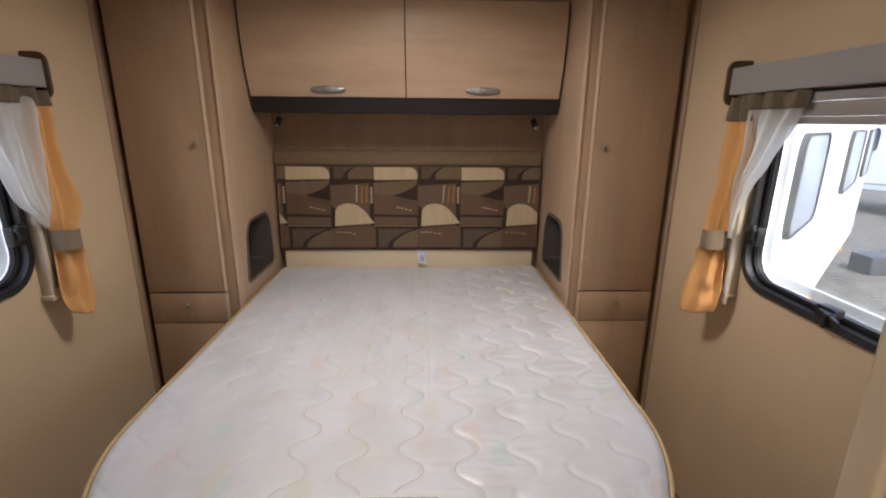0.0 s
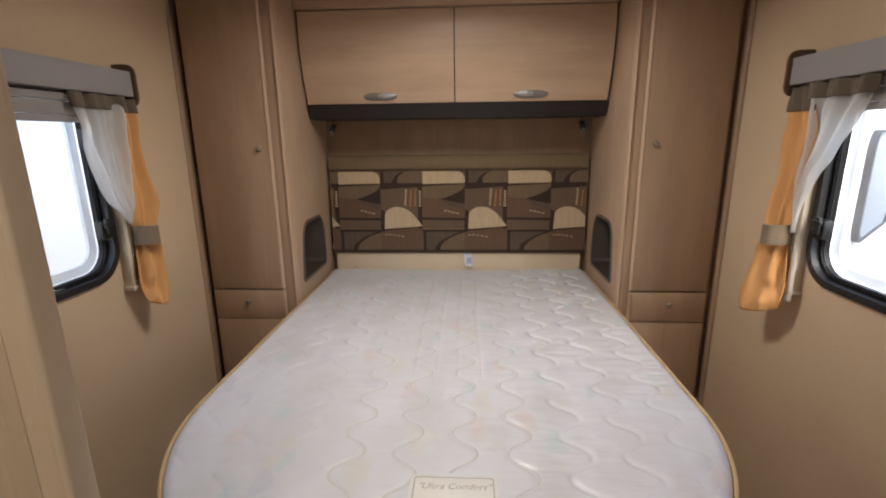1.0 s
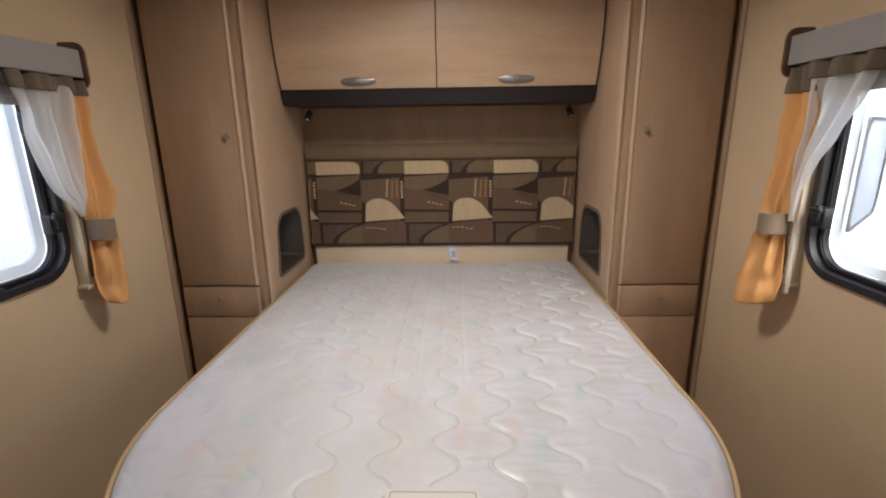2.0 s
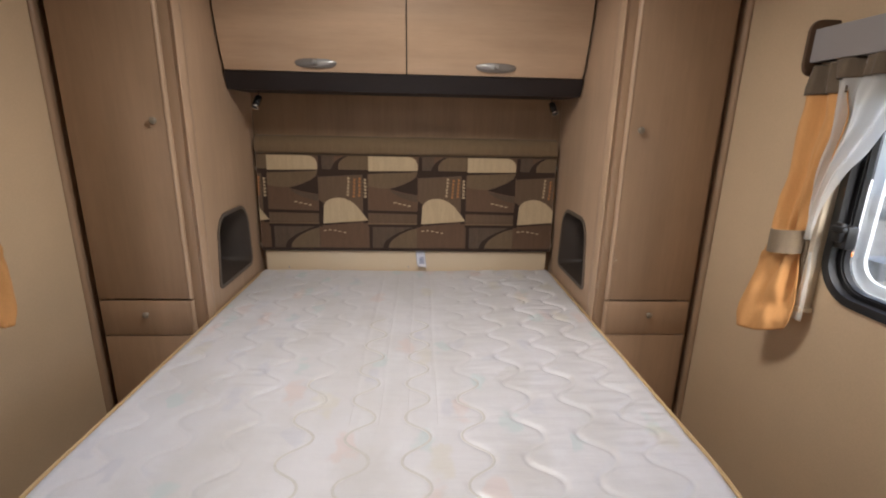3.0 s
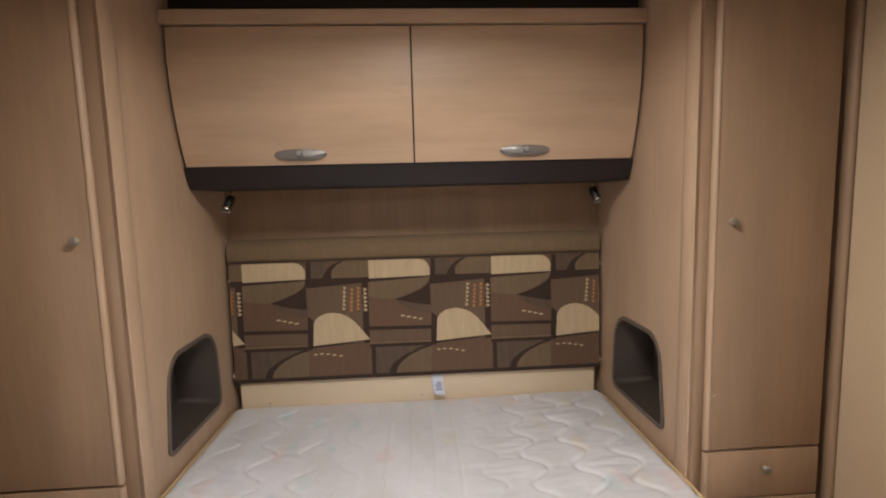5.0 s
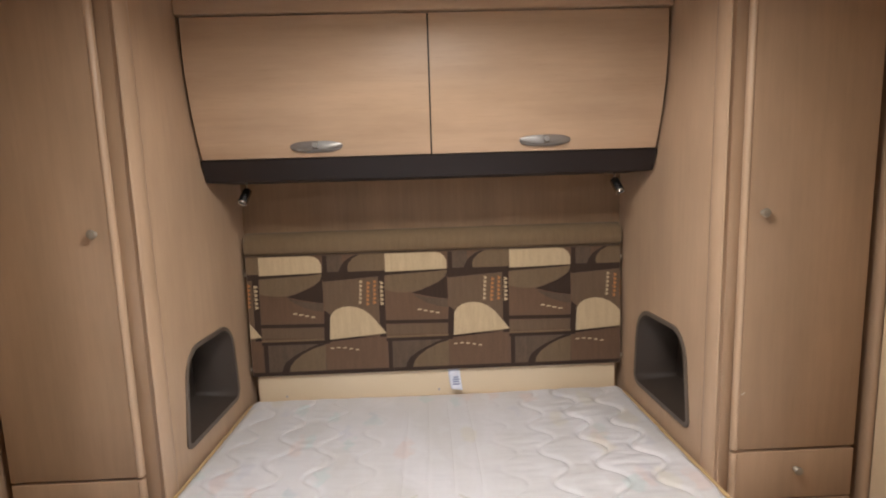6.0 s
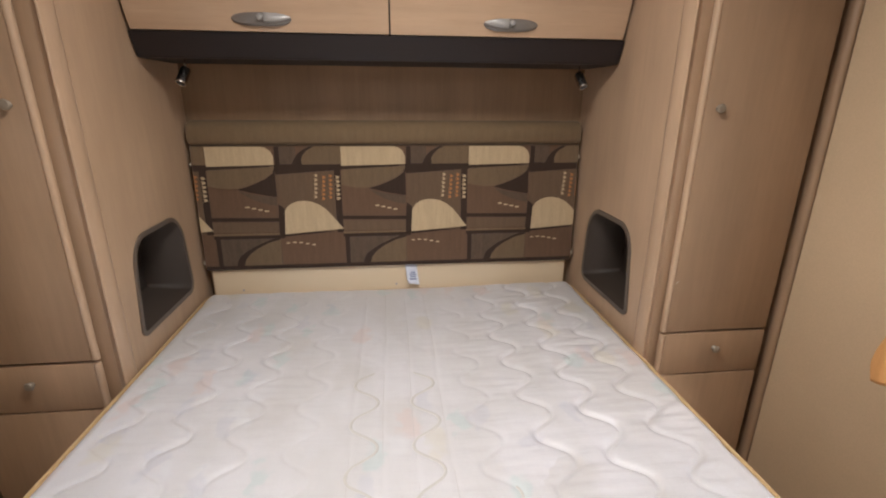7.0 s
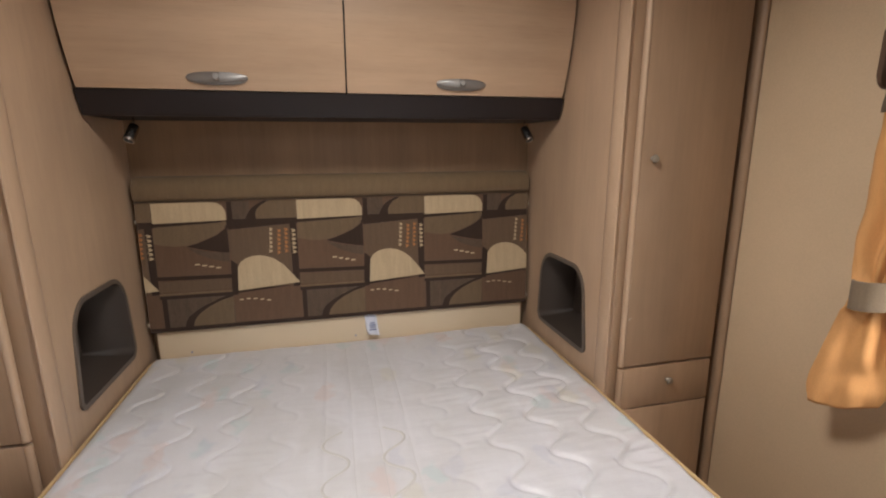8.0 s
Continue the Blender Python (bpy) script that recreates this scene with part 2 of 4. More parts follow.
# ---- mesh helpers ----
def root(name, at, label, category, group="", kind=""):
    ob = new(name)
    ob.location = at
    ob.empty_display_size = 0.05
    return tagged(ob, label, category, group, kind)


def origin_of(ob):
    v = Vector((0, 0, 0))
    while ob:
        v += ob.location
        ob = ob.parent
    return v


def part(name, bm, material, parent=None, label="", smooth=True, angle=35):
    """Links a bmesh, made in world metres, as one mesh under a thing or a part."""
    bmesh.ops.recalc_face_normals(bm, faces=bm.faces)
    if parent:
        bmesh.ops.translate(bm, verts=bm.verts, vec=-origin_of(parent))
    me = bpy.data.meshes.new(name)
    bm.to_mesh(me)
    bm.free()
    me.materials.append(material)
    if smooth:
        me.polygons.foreach_set("use_smooth", [True] * len(me.polygons))
        me.set_sharp_from_angle(angle=radians(angle))
    ob = new(name, me)
    ob.parent = parent
    return tagged(ob, label) if label else ob


def setting(name, bm, material, label, category, smooth=True):
    return tagged(part(name, bm, material, None, label, smooth), category=category, kind="structure")


def box(x0, x1, y0, y1, z0, z1, bevel=0.0, bm=None, seg=2):
    b = bmesh.new()
    x0, x1, y0, y1, z0, z1 = min(x0, x1), max(x0, x1), min(y0, y1), max(y0, y1), min(z0, z1), max(z0, z1)
    bmesh.ops.create_cube(b, size=1, matrix=Matrix.LocRotScale(((x0 + x1) / 2, (y0 + y1) / 2, (z0 + z1) / 2), None, (x1 - x0, y1 - y0, z1 - z0)))
    if bevel:
        bmesh.ops.bevel(b, geom=b.edges[:], offset=bevel, segments=seg, profile=0.5, affect="EDGES")
    return joined(bm, b)


def joined(bm, b):
    if bm is None:
        return b
    me = bpy.data.meshes.new("t")
    b.to_mesh(me)
    b.free()
    bm.from_mesh(me)
    bpy.data.meshes.remove(me)
    return bm


AXIS = {"x": lambda a, u, v: (a, u, v), "y": lambda a, u, v: (u, a, v), "z": lambda a, u, v: (u, v, a)}


def prism(pts, axis, a, b, bevel=0.0, bm=None):
    """A polygon in the two other axes, drawn out along axis from a to b."""
    g, place = bmesh.new(), AXIS[axis]
    lo = [g.verts.new(place(a, u, v)) for u, v in pts]
    hi = [g.verts.new(place(b, u, v)) for u, v in pts]
    g.faces.new(lo)
    g.faces.new(hi)
    n = len(pts)
    for i in range(n):
        g.faces.new((lo[i], lo[(i + 1) % n], hi[(i + 1) % n], hi[i]))
    if bevel:
        rim = [e for e in g.edges if all(x in lo for x in e.verts) or all(x in hi for x in e.verts)]
        bmesh.ops.bevel(g, geom=rim, offset=bevel, segments=2, profile=0.5, affect="EDGES")
    return joined(bm, g)


def ring(outer, inner, axis, a, b, bm=None):
    """A frame between two loops with equally many points, from a to b along axis."""
    g, place, n = bmesh.new(), AXIS[axis], len(outer)
    rows = [[g.verts.new(place(d, u, v)) for u, v in loop] for loop, d in ((outer, a), (outer, b), (inner, b), (inner, a))]
    for k in range(4):
        p, q = rows[k], rows[(k + 1) % 4]
        for i in range(n):
            j = (i + 1) % n
            g.faces.new((p[i], p[j], q[j], q[i]))
    return joined(bm, g)


def rrect(u0, u1, v0, v1, r, n=6):
    """A rounded rectangle; r is one radius, or four from the low-low corner anticlockwise."""
    rs = (r, r, r, r) if isinstance(r, (int, float)) else r
    out = []
    for (cu, cv, start), k in zip(((u0, v0, 180), (u1, v0, 270), (u1, v1, 0), (u0, v1, 90)), rs):
        mu, mv = cu + (k if cu == u0 else -k), cv + (k if cv == v0 else -k)
        for i in range(n + 1):
            t = radians(start + 90 * i / n)
            out.append((mu + k * math.cos(t), mv + k * math.sin(t)))
    return out


def tube(path, r, n=8, bm=None, closed=False, squash=1.0):
    """A round bar along a list of points."""
    g = bmesh.new()
    pts = [Vector(p) for p in path]
    loops, count = [], len(pts)
    for i, p in enumerate(pts):
        d = (pts[(i + 1) % count] - pts[i - 1]) if closed else (pts[min(i + 1, count - 1)] - pts[max(i - 1, 0)])
        d.normalize()
        up = Vector((0, 0, 1)) if abs(d.z) < 0.9 else Vector((0, 1, 0))
        a = d.cross(up).normalized()
        b = a.cross(d)
        loops.append([g.verts.new(p + r * (math.cos(2 * math.pi * k / n) * a + squash * math.sin(2 * math.pi * k / n) * b)) for k in range(n)])
    for i in range(count if closed else count - 1):
        p, q = loops[i], loops[(i + 1) % count]
        for k in range(n):
            g.faces.new((p[k], p[(k + 1) % n], q[(k + 1) % n], q[k]))
    if not closed:
        g.faces.new(loops[0])
        g.faces.new(loops[-1])
    return joined(bm, g)


def lathe(profile, m, n=20, bm=None):
    """Turns (radius, height) pairs about z and sets the body at the pose m."""
    g = bmesh.new()
    loops = [[g.verts.new(m @ Vector((r * math.cos(2 * math.pi * k / n), r * math.sin(2 * math.pi * k / n), h))) for k in range(n)] for r, h in profile]
    for p, q in zip(loops, loops[1:]):
        for k in range(n):
            g.faces.new((p[k], p[(k + 1) % n], q[(k + 1) % n], q[k]))
    g.faces.new(loops[0])
    g.faces.new(loops[-1])
    return joined(bm, g)


# ---- structure ----
setting("floor", box(-1.13, 1.13, -3.6, 0.70, -0.05, 0), FLOOR, "dark wood-look vinyl floor of the motorhome", "floor")
setting("ceiling", box(-1.13, 1.13, -3.6, 0.70, CEIL_Z, CEIL_Z + 0.05), CEILING, "pale grey lined ceiling", "ceiling")
setting("wall_back", box(-1.13, 1.13, BACK_Y, 0.69, 0, CEIL_Z), REAR_PANEL, "brown wood-grain rear wall panel behind the bed, darkened for cabinet shade", "wall")
setting("wall_rear", box(-1.13, 1.13, -3.6, -3.55, 0, CEIL_Z), VINYL, "beige vinyl wall behind the corridor", "wall")
WIN = (-1.24, -0.475, 0.945, 1.565)


CORNER_Y = {1: -0.014, -1: -0.020}


def side_wall(name, s):
    outer = rrect(FRONT_Y - 0.05, CORNER_Y[s], 0, CEIL_Z, 0.0005)
    hole = rrect(*WIN, 0.10)
    bm = ring(outer, hole, "x", s * WALL_X, s * (WALL_X + 0.035))
    box(s * WALL_X, s * (WALL_X + 0.035), -3.55, FRONT_Y - 0.05, 0, CEIL_Z, bm=bm)
    box(s * 1.125, s * 1.14, CORNER_Y[s], 0.69, 0, CEIL_Z, bm=bm)
    box(s * WALL_X, s * 1.14, CORNER_Y[s] + 0.030, CORNER_Y[s] + 0.034, 0, CEIL_Z, bm=bm)
    return setting(name, bm, VINYL, "beige textured vinyl side wall with a window opening", "wall")


side_wall("wall_east", 1)
side_wall("wall_west", -1)


def corner_trim(s):
    cx, cy, r = {1: 1.0895, -1: 1.0940}[s], {1: 0.002, -1: -0.003}[s], 0.0112
    pts = [(s * (cx + r * math.cos(a)), cy - r * 1.15 * math.sin(a)) for a in [radians(-20 + 220 * k / 14) for k in range(15)]]
    pts += [(s * (cx - 0.006), 0.07), (s * (cx + 0.0085), 0.07), (s * (cx + 0.0085), 0.004)]
    return setting("trim", prism(pts, "z", 0.0, CEIL_Z - 0.002), PEAR, "rounded brown corner bead between wall and wardrobe", "trim")


corner_trim(1)
corner_trim(-1)


def partition(name, s, edge, lip_width):
    """A thin cross wall by the doorway with a rounded edge post and a groove behind it."""
    bm = box(s * (edge + lip_width + 0.002), s * (WALL_X - 0.001), FRONT_Y - 0.0195, FRONT_Y - 0.001, 0.0, CEIL_Z - 0.001, 0.002)
    wall = setting(name, bm, PARTITION, "wood-grain partition wall beside the bedroom doorway", "wall")
    a, b = sorted((s * edge, s * (edge + lip_width)))
    lip = prism(rrect(a, b, FRONT_Y - 0.0225, FRONT_Y, 0.0035), "z", 0.001, CEIL_Z - 0.002)
    setting("trim", lip, PARTITION_EDGE, "pale rounded edge lipping of the doorway panel", "trim")
    return wall


partition("partition_west", -1, 0.213, 0.0235)
partition("partition_east", 1, 0.349, 0.009)
plate = prism(rrect(0.377, 0.428, 1.045, 1.148, 0.012), "y", FRONT_Y - 0.028, FRONT_Y - 0.0207, 0.002)
lock = tagged(part("door_lock", plate, BLACK, None, "small black lock plate on the wood-grain partition"), category="lock")


# ---- windows ----
def window(name, s):
    win = root(name, (s * (WALL_X + 0.02), (WIN[0] + WIN[1]) / 2, WIN[2]), "top-hung acrylic caravan window with black rubber frame", "window", kind="structure")
    y0, y1, z0, z1 = WIN

    def loop(d, r):
        return rrect(y0 + d, y1 - d, z0 + d, z1 - d, r, 8)

    frame_bm = ring(loop(-0.004, 0.104), loop(0.016, 0.086), "x", s * (WALL_X - 0.012), s * (WALL_X + 0.012))
    ring(loop(0.002, 0.098), loop(0.030, 0.075), "x", s * (WALL_X + 0.010), s * (WALL_X + 0.034), frame_bm)
    bmesh.ops.bevel(frame_bm, geom=[e for e in frame_bm.edges if len(e.link_faces) == 2 and e.calc_face_angle() > 1.2], offset=0.004, segments=2, affect="EDGES")
    part("window_frame", frame_bm, BLACK, win, "glossy black rubber frame")
    part("sash_rim", ring(loop(0.030, 0.075), loop(0.058, 0.055), "x", s * (WALL_X + 0.036), s * (WALL_X + 0.046)), SASH, win, "pale moulded acrylic rim")
    pane = part("pane", prism(loop(0.050, 0.06), "x", s * (WALL_X + 0.046), s * (WALL_X + 0.049)), PANE, win, "clear acrylic pane")
    pane.visible_shadow = False

    def latch(y, z, turn, lever=False):
        m = pose(s * (WALL_X + 0.004), y, z, turn, 0, 0)
        body = box(-0.012, 0.012, -0.016, 0.016, -0.024, 0.024, 0.004)
        box(-0.022, -0.010, -0.010, 0.010, -0.010, 0.030, 0.004, body)
        box(-0.030, -0.018, -0.022, 0.010, 0.012, 0.024, 0.004, body)
        if lever:
            arm = prism([(-0.016, 0.002), (-0.032, 0.040), (-0.040, 0.062), (-0.036, 0.064), (-0.026, 0.044), (-0.010, 0.010)], "y", -0.007, 0.007, 0.002)
            joined(body, arm)
        bmesh.ops.scale(body, verts=body.verts, vec=(s * 1.2, 1.25, 1.2))
        bmesh.ops.transform(body, verts=body.verts, matrix=m)
        part("latch", body, BLACK, win, "black plastic turn latch")

    latch(y1 - 0.028, 1.10, 0)
    latch(y1 - 0.028, 1.38, 0)
    latch(-0.80, z0 + 0.028, 90 * s, True)
    return win


window("window_1", 1)
window("window_2", -1)


def blind(s):
    b = root("roller_blind", (s * (WALL_X - 0.02), -0.86, 0.89), "raised cassette roller blind with cream guide rails", "blind", "window blinds")
    # cassette and bars: shade below the pelmet is put into their grey
    part("cassette", box(s * (WALL_X - 0.040), s * (WALL_X - 0.014), -1.28, -0.415, 1.485, 1.535, 0.006), PELMET_GREY, b, "cassette in grey that includes the pelmet's shade")
    part("bottom_bar", box(s * (WALL_X - 0.032), s * (WALL_X - 0.018), -1.26, -0.47, 1.448, 1.484, 0.004), BAR_SHADED_GREY, b)
    part("insect_screen_bar", box(s * (WALL_X - 0.028), s * (WALL_X - 0.014), -1.26, -0.47, 1.428, 1.4475, 0.003), PELMET_GREY, b, "bar in grey that includes the pelmet's shade")
    rail = box(s * (WALL_X - 0.034), s * (WALL_X - 0.001), -0.464, -0.416, 0.895, 1.484, 0.004)
    part("guide_rail", rail, RAIL, b, "cream guide rail")
    part("rail_groove", box(s * (WALL_X - 0.036), s * (WALL_X - 0.033), -0.450, -0.432, 0.92, 1.48), TAUPE, b, "brown channel")
    part("end_cap", box(s * (WALL_X - 0.040), s * (WALL_X - 0.001), -0.472, -0.412, 0.886, 0.900, 0.003), RAIL, b)
    return b


blind(1)
blind(-1)


def pelmet(s):
    p = root("curtain_pelmet", (s * WALL_X, -0.8, 1.5), "grey box pelmet with a brown rounded end cheek over the window", "pelmet", "pelmets")
    cheek = rrect(min(s * 1.016, s * (WALL_X - 0.0005)), max(s * 1.016, s * (WALL_X - 0.0005)), 1.482, 1.614, (0.026, 0.003, 0.003, 0.026) if s > 0 else (0.003, 0.026, 0.026, 0.003))
    part("end_cheek", prism(cheek, "y", -0.3565, -0.347, 0.002), PLATE_BROWN, p, "brown rounded end cheek")
    front = box(s * 1.027, s * 1.035, -1.38, -0.357, 1.514, 1.591, 0.002)
    box(s * 1.036, s * (WALL_X - 0.001), -0.365, -0.357, 1.514, 1.591, 0.002, front)
    box(s * 1.036, s * (WALL_X - 0.001), -1.38, -0.366, 1.583, 1.591, 0.002, front)
    part("valance", front, PELMET_GREY, p, "matt grey valance")
    part("curtain_rail", box(s * 1.050, s * 1.060, -1.36, -0.37, 1.505, 1.513, 0.001), RAIL, p)
    return p


pelmet(1)
pelmet(-1)


# ---- curtains ----
def eased(rows, z):
    """Smooth values between rows that fall in z."""
    for k, (p, q) in enumerate(zip(rows, rows[1:])):
        if p[0] >= z >= q[0]:
            o, n = rows[max(k - 1, 0)], rows[min(k + 2, len(rows) - 1)]
            h = p[0] - q[0]
            t = (p[0] - z) / h
            a, b, c, d = 2 * t ** 3 - 3 * t * t + 1, t ** 3 - 2 * t * t + t, 3 * t * t - 2 * t ** 3, t ** 3 - t * t
            return [a * p[i] + b * (q[i] - o[i]) / (o[0] - q[0]) * h + c * q[i] + d * (n[i] - p[i]) / (p[0] - n[0]) * h for i in range(1, 6)]
    return list(rows[-1][1:])


def cloth(s, rows, pleats, seed, nu=56, nz=90, sag=0.0, curl=0.0, crumple=0.007, second=0.35, rib=0.0):
    """A hanging sheet; rows: height, far y, near y, distance of far and near edge from the wall, pleat depth."""
    bm = bmesh.new()
    top, low = rows[0][0], rows[-1][0]
    grid = []
    for j in range(nz + 1):
        z = top + (low - top) * j / nz
        ya, yb, da, db, amp = eased(rows, z)
        line = []
        for i in range(nu + 1):
            u = i / nu
            w = math.sin(2 * math.pi * pleats * u + 1.3 * noise.noise((seed, z * 4, u * 2))) + second * math.sin(2 * math.pi * pleats * 2.1 * u + seed)
            wob = crumple * (noise.noise((u * 2.2 + z * 3 + seed, z * 7 - u, 2.0)) + 0.35 * noise.noise((u * 6 + z * 9, z * 15 + seed, 5.0)))
            d = da + (db - da) * u + amp * w + wob
            if rib and z < 1.03:
                # gathers that fan out below the band, and one soft dent above the hem
                d += rib * math.exp(-(1.03 - z) / 0.05) * math.sin(2 * math.pi * 2.6 * u + seed)
                d += 0.006 * math.sin(math.pi * u) * min(1.0, (1.03 - z) / 0.10)
                d -= 0.020 * math.exp(-((u - 0.80) / 0.07) ** 2) * min(1.0, max(0.0, (z - 0.88) / 0.06))
                d -= 2.2 * rib * math.exp(-((z - 0.885) / 0.030) ** 2 - ((u - 0.62) / 0.22) ** 2)
            elif rib:
                # the deep fold that closes towards the band
                d -= 3.0 * rib * math.exp(-((u - 0.60) / 0.07) ** 2) * min(1.0, max(0.0, (1.40 - z) / 0.25))
            drop = sag * math.sin(math.pi * u) * (j / nz) - curl * u * (j / nz) ** 4
            line.append(bm.verts.new((s * (WALL_X - max(d, 0.012)), ya + (yb - ya) * u + 0.3 * wob, z - drop)))
        grid.append(line)
    for p, q in zip(grid, grid[1:]):
        for i in range(nu):
            bm.faces.new((p[i], p[i + 1], q[i + 1], q[i]))
    return bm


def thickened(ob, t):
    m = ob.modifiers.new("thickness", "SOLIDIFY")
    m.thickness, m.offset = t, 0
    return ob


def curtain(s, main, sheer, seed):
    c = root("tied_curtain", (s * (WALL_X - 0.05), -0.42, 1.5), "orange curtain with white voile, tied back by a taupe band", "curtain", "window curtains")
    thickened(part("drape", cloth(s, main, 2.0, seed, curl=0.035 if s > 0 else 0.02, crumple=0.010, second=0.12, rib=0.006, sag=0.010), ORANGE, c, "orange woven drape", angle=80), 0.002)
    thickened(part("voile", cloth(s, sheer, 2.6, seed + 7, crumple=0.012), SHEER, c, "white sheer voile", angle=80), 0.0008)
    tail = [(1.05, -0.440, -0.464, 0.030, 0.034, 0.002), (0.98, -0.448, -0.474, 0.030, 0.036, 0.003), (0.865, -0.450, -0.474, 0.032, 0.040, 0.004)]
    if s > 0:
        thickened(part("voile_tail", cloth(s, tail, 1.6, seed + 3, 16, 30), SHEER, c, "white lining edge", angle=80), 0.001)
    low = 1.436 if s > 0 else 1.462
    at = eased(main, low)
    head = [(1.505, main[0][1] + 0.002, main[0][2], main[0][3] + 0.005, main[0][4] + 0.005, main[0][5]), (low, at[0] + 0.002, at[1], at[2] + 0.005, at[3] + 0.005, at[4])]
    thickened(part("header_band", cloth(s, head, 2.0, seed, 56, 12, crumple=0.010, second=0.12), DARK_TAUPE, c, "dark taupe header band", angle=80), 0.004)
    head2 = [(1.512, sheer[0][1], sheer[0][2], sheer[0][3] + 0.005, sheer[0][4] + 0.005, 0.012), (1.468, sheer[0][1], sheer[0][2] + 0.006, sheer[0][3] + 0.006, sheer[0][4] + 0.006, 0.013)]
    thickened(part("header_tape", cloth(s, head2, 2.6, seed + 7, 44, 8, crumple=0.004), DARK_TAUPE, c, "dark taupe header tape", angle=80), 0.003)
    # the tieback: a flat band round the gathered cloth, hooked on the wall
    ya, yb, da, db, _ = eased(main, 1.07)
    cy, cd, ry, rd = (ya + yb) / 2, (da + db) / 2, abs(ya - yb) / 2 + 0.012, abs(da - db) / 2 + 0.017
    outer = [(s * (WALL_X - cd - rd * math.sin(a)), cy + ry * math.cos(a)) for a in [2 * math.pi * k / 36 for k in range(36)]]
    inner = [(s * (WALL_X - cd - (rd - 0.004) * math.sin(a)), cy + (ry - 0.004) * math.cos(a)) for a in [2 * math.pi * k / 36 for k in range(36)]]
    band = ring(outer, inner, "z", 1.036, 1.098)
    for v in band.verts:
        v.co.z += 0.10 * (v.co.y - cy) * (-1)
    part("tieback", band, TAUPE, c, "taupe fabric tieback", angle=60)
    return c


MAIN_EAST = [(1.505, -0.362, -0.462, 0.046, 0.048, 0.009), (1.43, -0.362, -0.486, 0.048, 0.055, 0.010), (1.37, -0.362, -0.506, 0.050, 0.060, 0.010), (1.29, -0.362, -0.490, 0.054, 0.060, 0.010),
             (1.20, -0.362, -0.462, 0.060, 0.057, 0.008), (1.12, -0.378, -0.440, 0.080, 0.044, 0.005), (1.065, -0.388, -0.430, 0.090, 0.036, 0.003), (1.03, -0.382, -0.434, 0.094, 0.038, 0.005),
             (0.98, -0.362, -0.452, 0.092, 0.050, 0.004), (0.90, -0.350, -0.464, 0.108, 0.054, 0.0035), (0.84, -0.343, -0.468, 0.116, 0.060, 0.003), (0.80, -0.352, -0.456, 0.112, 0.064, 0.003)]
SHEER_EAST = [(1.505, -0.440, -0.665, 0.052, 0.050, 0.011), (1.43, -0.450, -0.632, 0.058, 0.052, 0.011), (1.37, -0.462, -0.598, 0.064, 0.054, 0.010), (1.305, -0.466, -0.556, 0.066, 0.054, 0.008),
              (1.25, -0.462, -0.510, 0.064, 0.052, 0.006), (1.18, -0.450, -0.478, 0.058, 0.048, 0.004), (1.08, -0.440, -0.460, 0.044, 0.042, 0.002)]
MAIN_WEST = [(1.505, -0.352, -0.430, 0.046, 0.046, 0.008), (1.43, -0.354, -0.432, 0.050, 0.048, 0.010), (1.34, -0.358, -0.440, 0.058, 0.046, 0.010), (1.25, -0.358, -0.444, 0.070, 0.045, 0.010),
             (1.17, -0.352, -0.446, 0.087, 0.046, 0.010), (1.10, -0.380, -0.436, 0.090, 0.042, 0.005), (1.065, -0.388, -0.432, 0.090, 0.036, 0.003), (1.03, -0.382, -0.440, 0.092, 0.042, 0.006),
             (0.98, -0.372, -0.456, 0.088, 0.054, 0.004), (0.90, -0.377, -0.460, 0.092, 0.058, 0.004), (0.86, -0.384, -0.456, 0.094, 0.060, 0.004), (0.822, -0.400, -0.446, 0.096, 0.066, 0.004)]
SHEER_WEST = [(1.505, -0.405, -0.605, 0.050, 0.048, 0.010), (1.40, -0.428, -0.580, 0.060, 0.046, 0.010), (1.31, -0.430, -0.570, 0.062, 0.048, 0.009), (1.24, -0.430, -0.552, 0.062, 0.052, 0.008),
              (1.19, -0.432, -0.528, 0.062, 0.055, 0.007), (1.15, -0.436, -0.482, 0.060, 0.056, 0.005), (1.112, -0.440, -0.454, 0.052, 0.050, 0.002)]
curtain(1, MAIN_EAST, SHEER_EAST, 2.0)
curtain(-1, MAIN_WEST, SHEER_WEST, 5.0)


# ---- wardrobes ----
PANEL_X = 0.70
NICHE = (0.135, 0.478, 0.728, 0.995)


def niche_loop(d):
    """The rounded niche outline in y and z, drawn in by d, with its front edge leaning back."""
    y0, y1, z0, z1 = NICHE
    pts = rrect(y0 + d, y1 - d, z0 + d, z1 - d, [max(r - d, 0.004) for r in (0.022, 0.035, 0.085, 0.075)], 8)
    return [(y + 0.035 * max(0.0, (z - z0) / (z1 - z0)) * (y1 - y) / (y1 - y0) - 0.02 * max(0.0, (z - z0) / (z1 - z0)) * (y - y0) / (y1 - y0), z) for y, z in pts]


def scuff(x, z, parent):
    return part("scuff", prism([(x, z), (x + 0.004, z + 0.0005), (x + 0.012, z + 0.007), (x + 0.010, z + 0.008), (x + 0.003, z + 0.003)], "y", -0.0006, 0.0008), RAIL, parent, "pale scratch in the laminate")


def knob(x, z, parent):
    m = pose(x, 0, z, 90)
    return part("knob", lathe([(0.0075, 0.0), (0.006, 0.003), (0.006, 0.006), (0.0095, 0.0075), (0.0115, 0.011), (0.0095, 0.0145), (0.0045, 0.016)], m), KNOB, parent, "small round pewter knob")


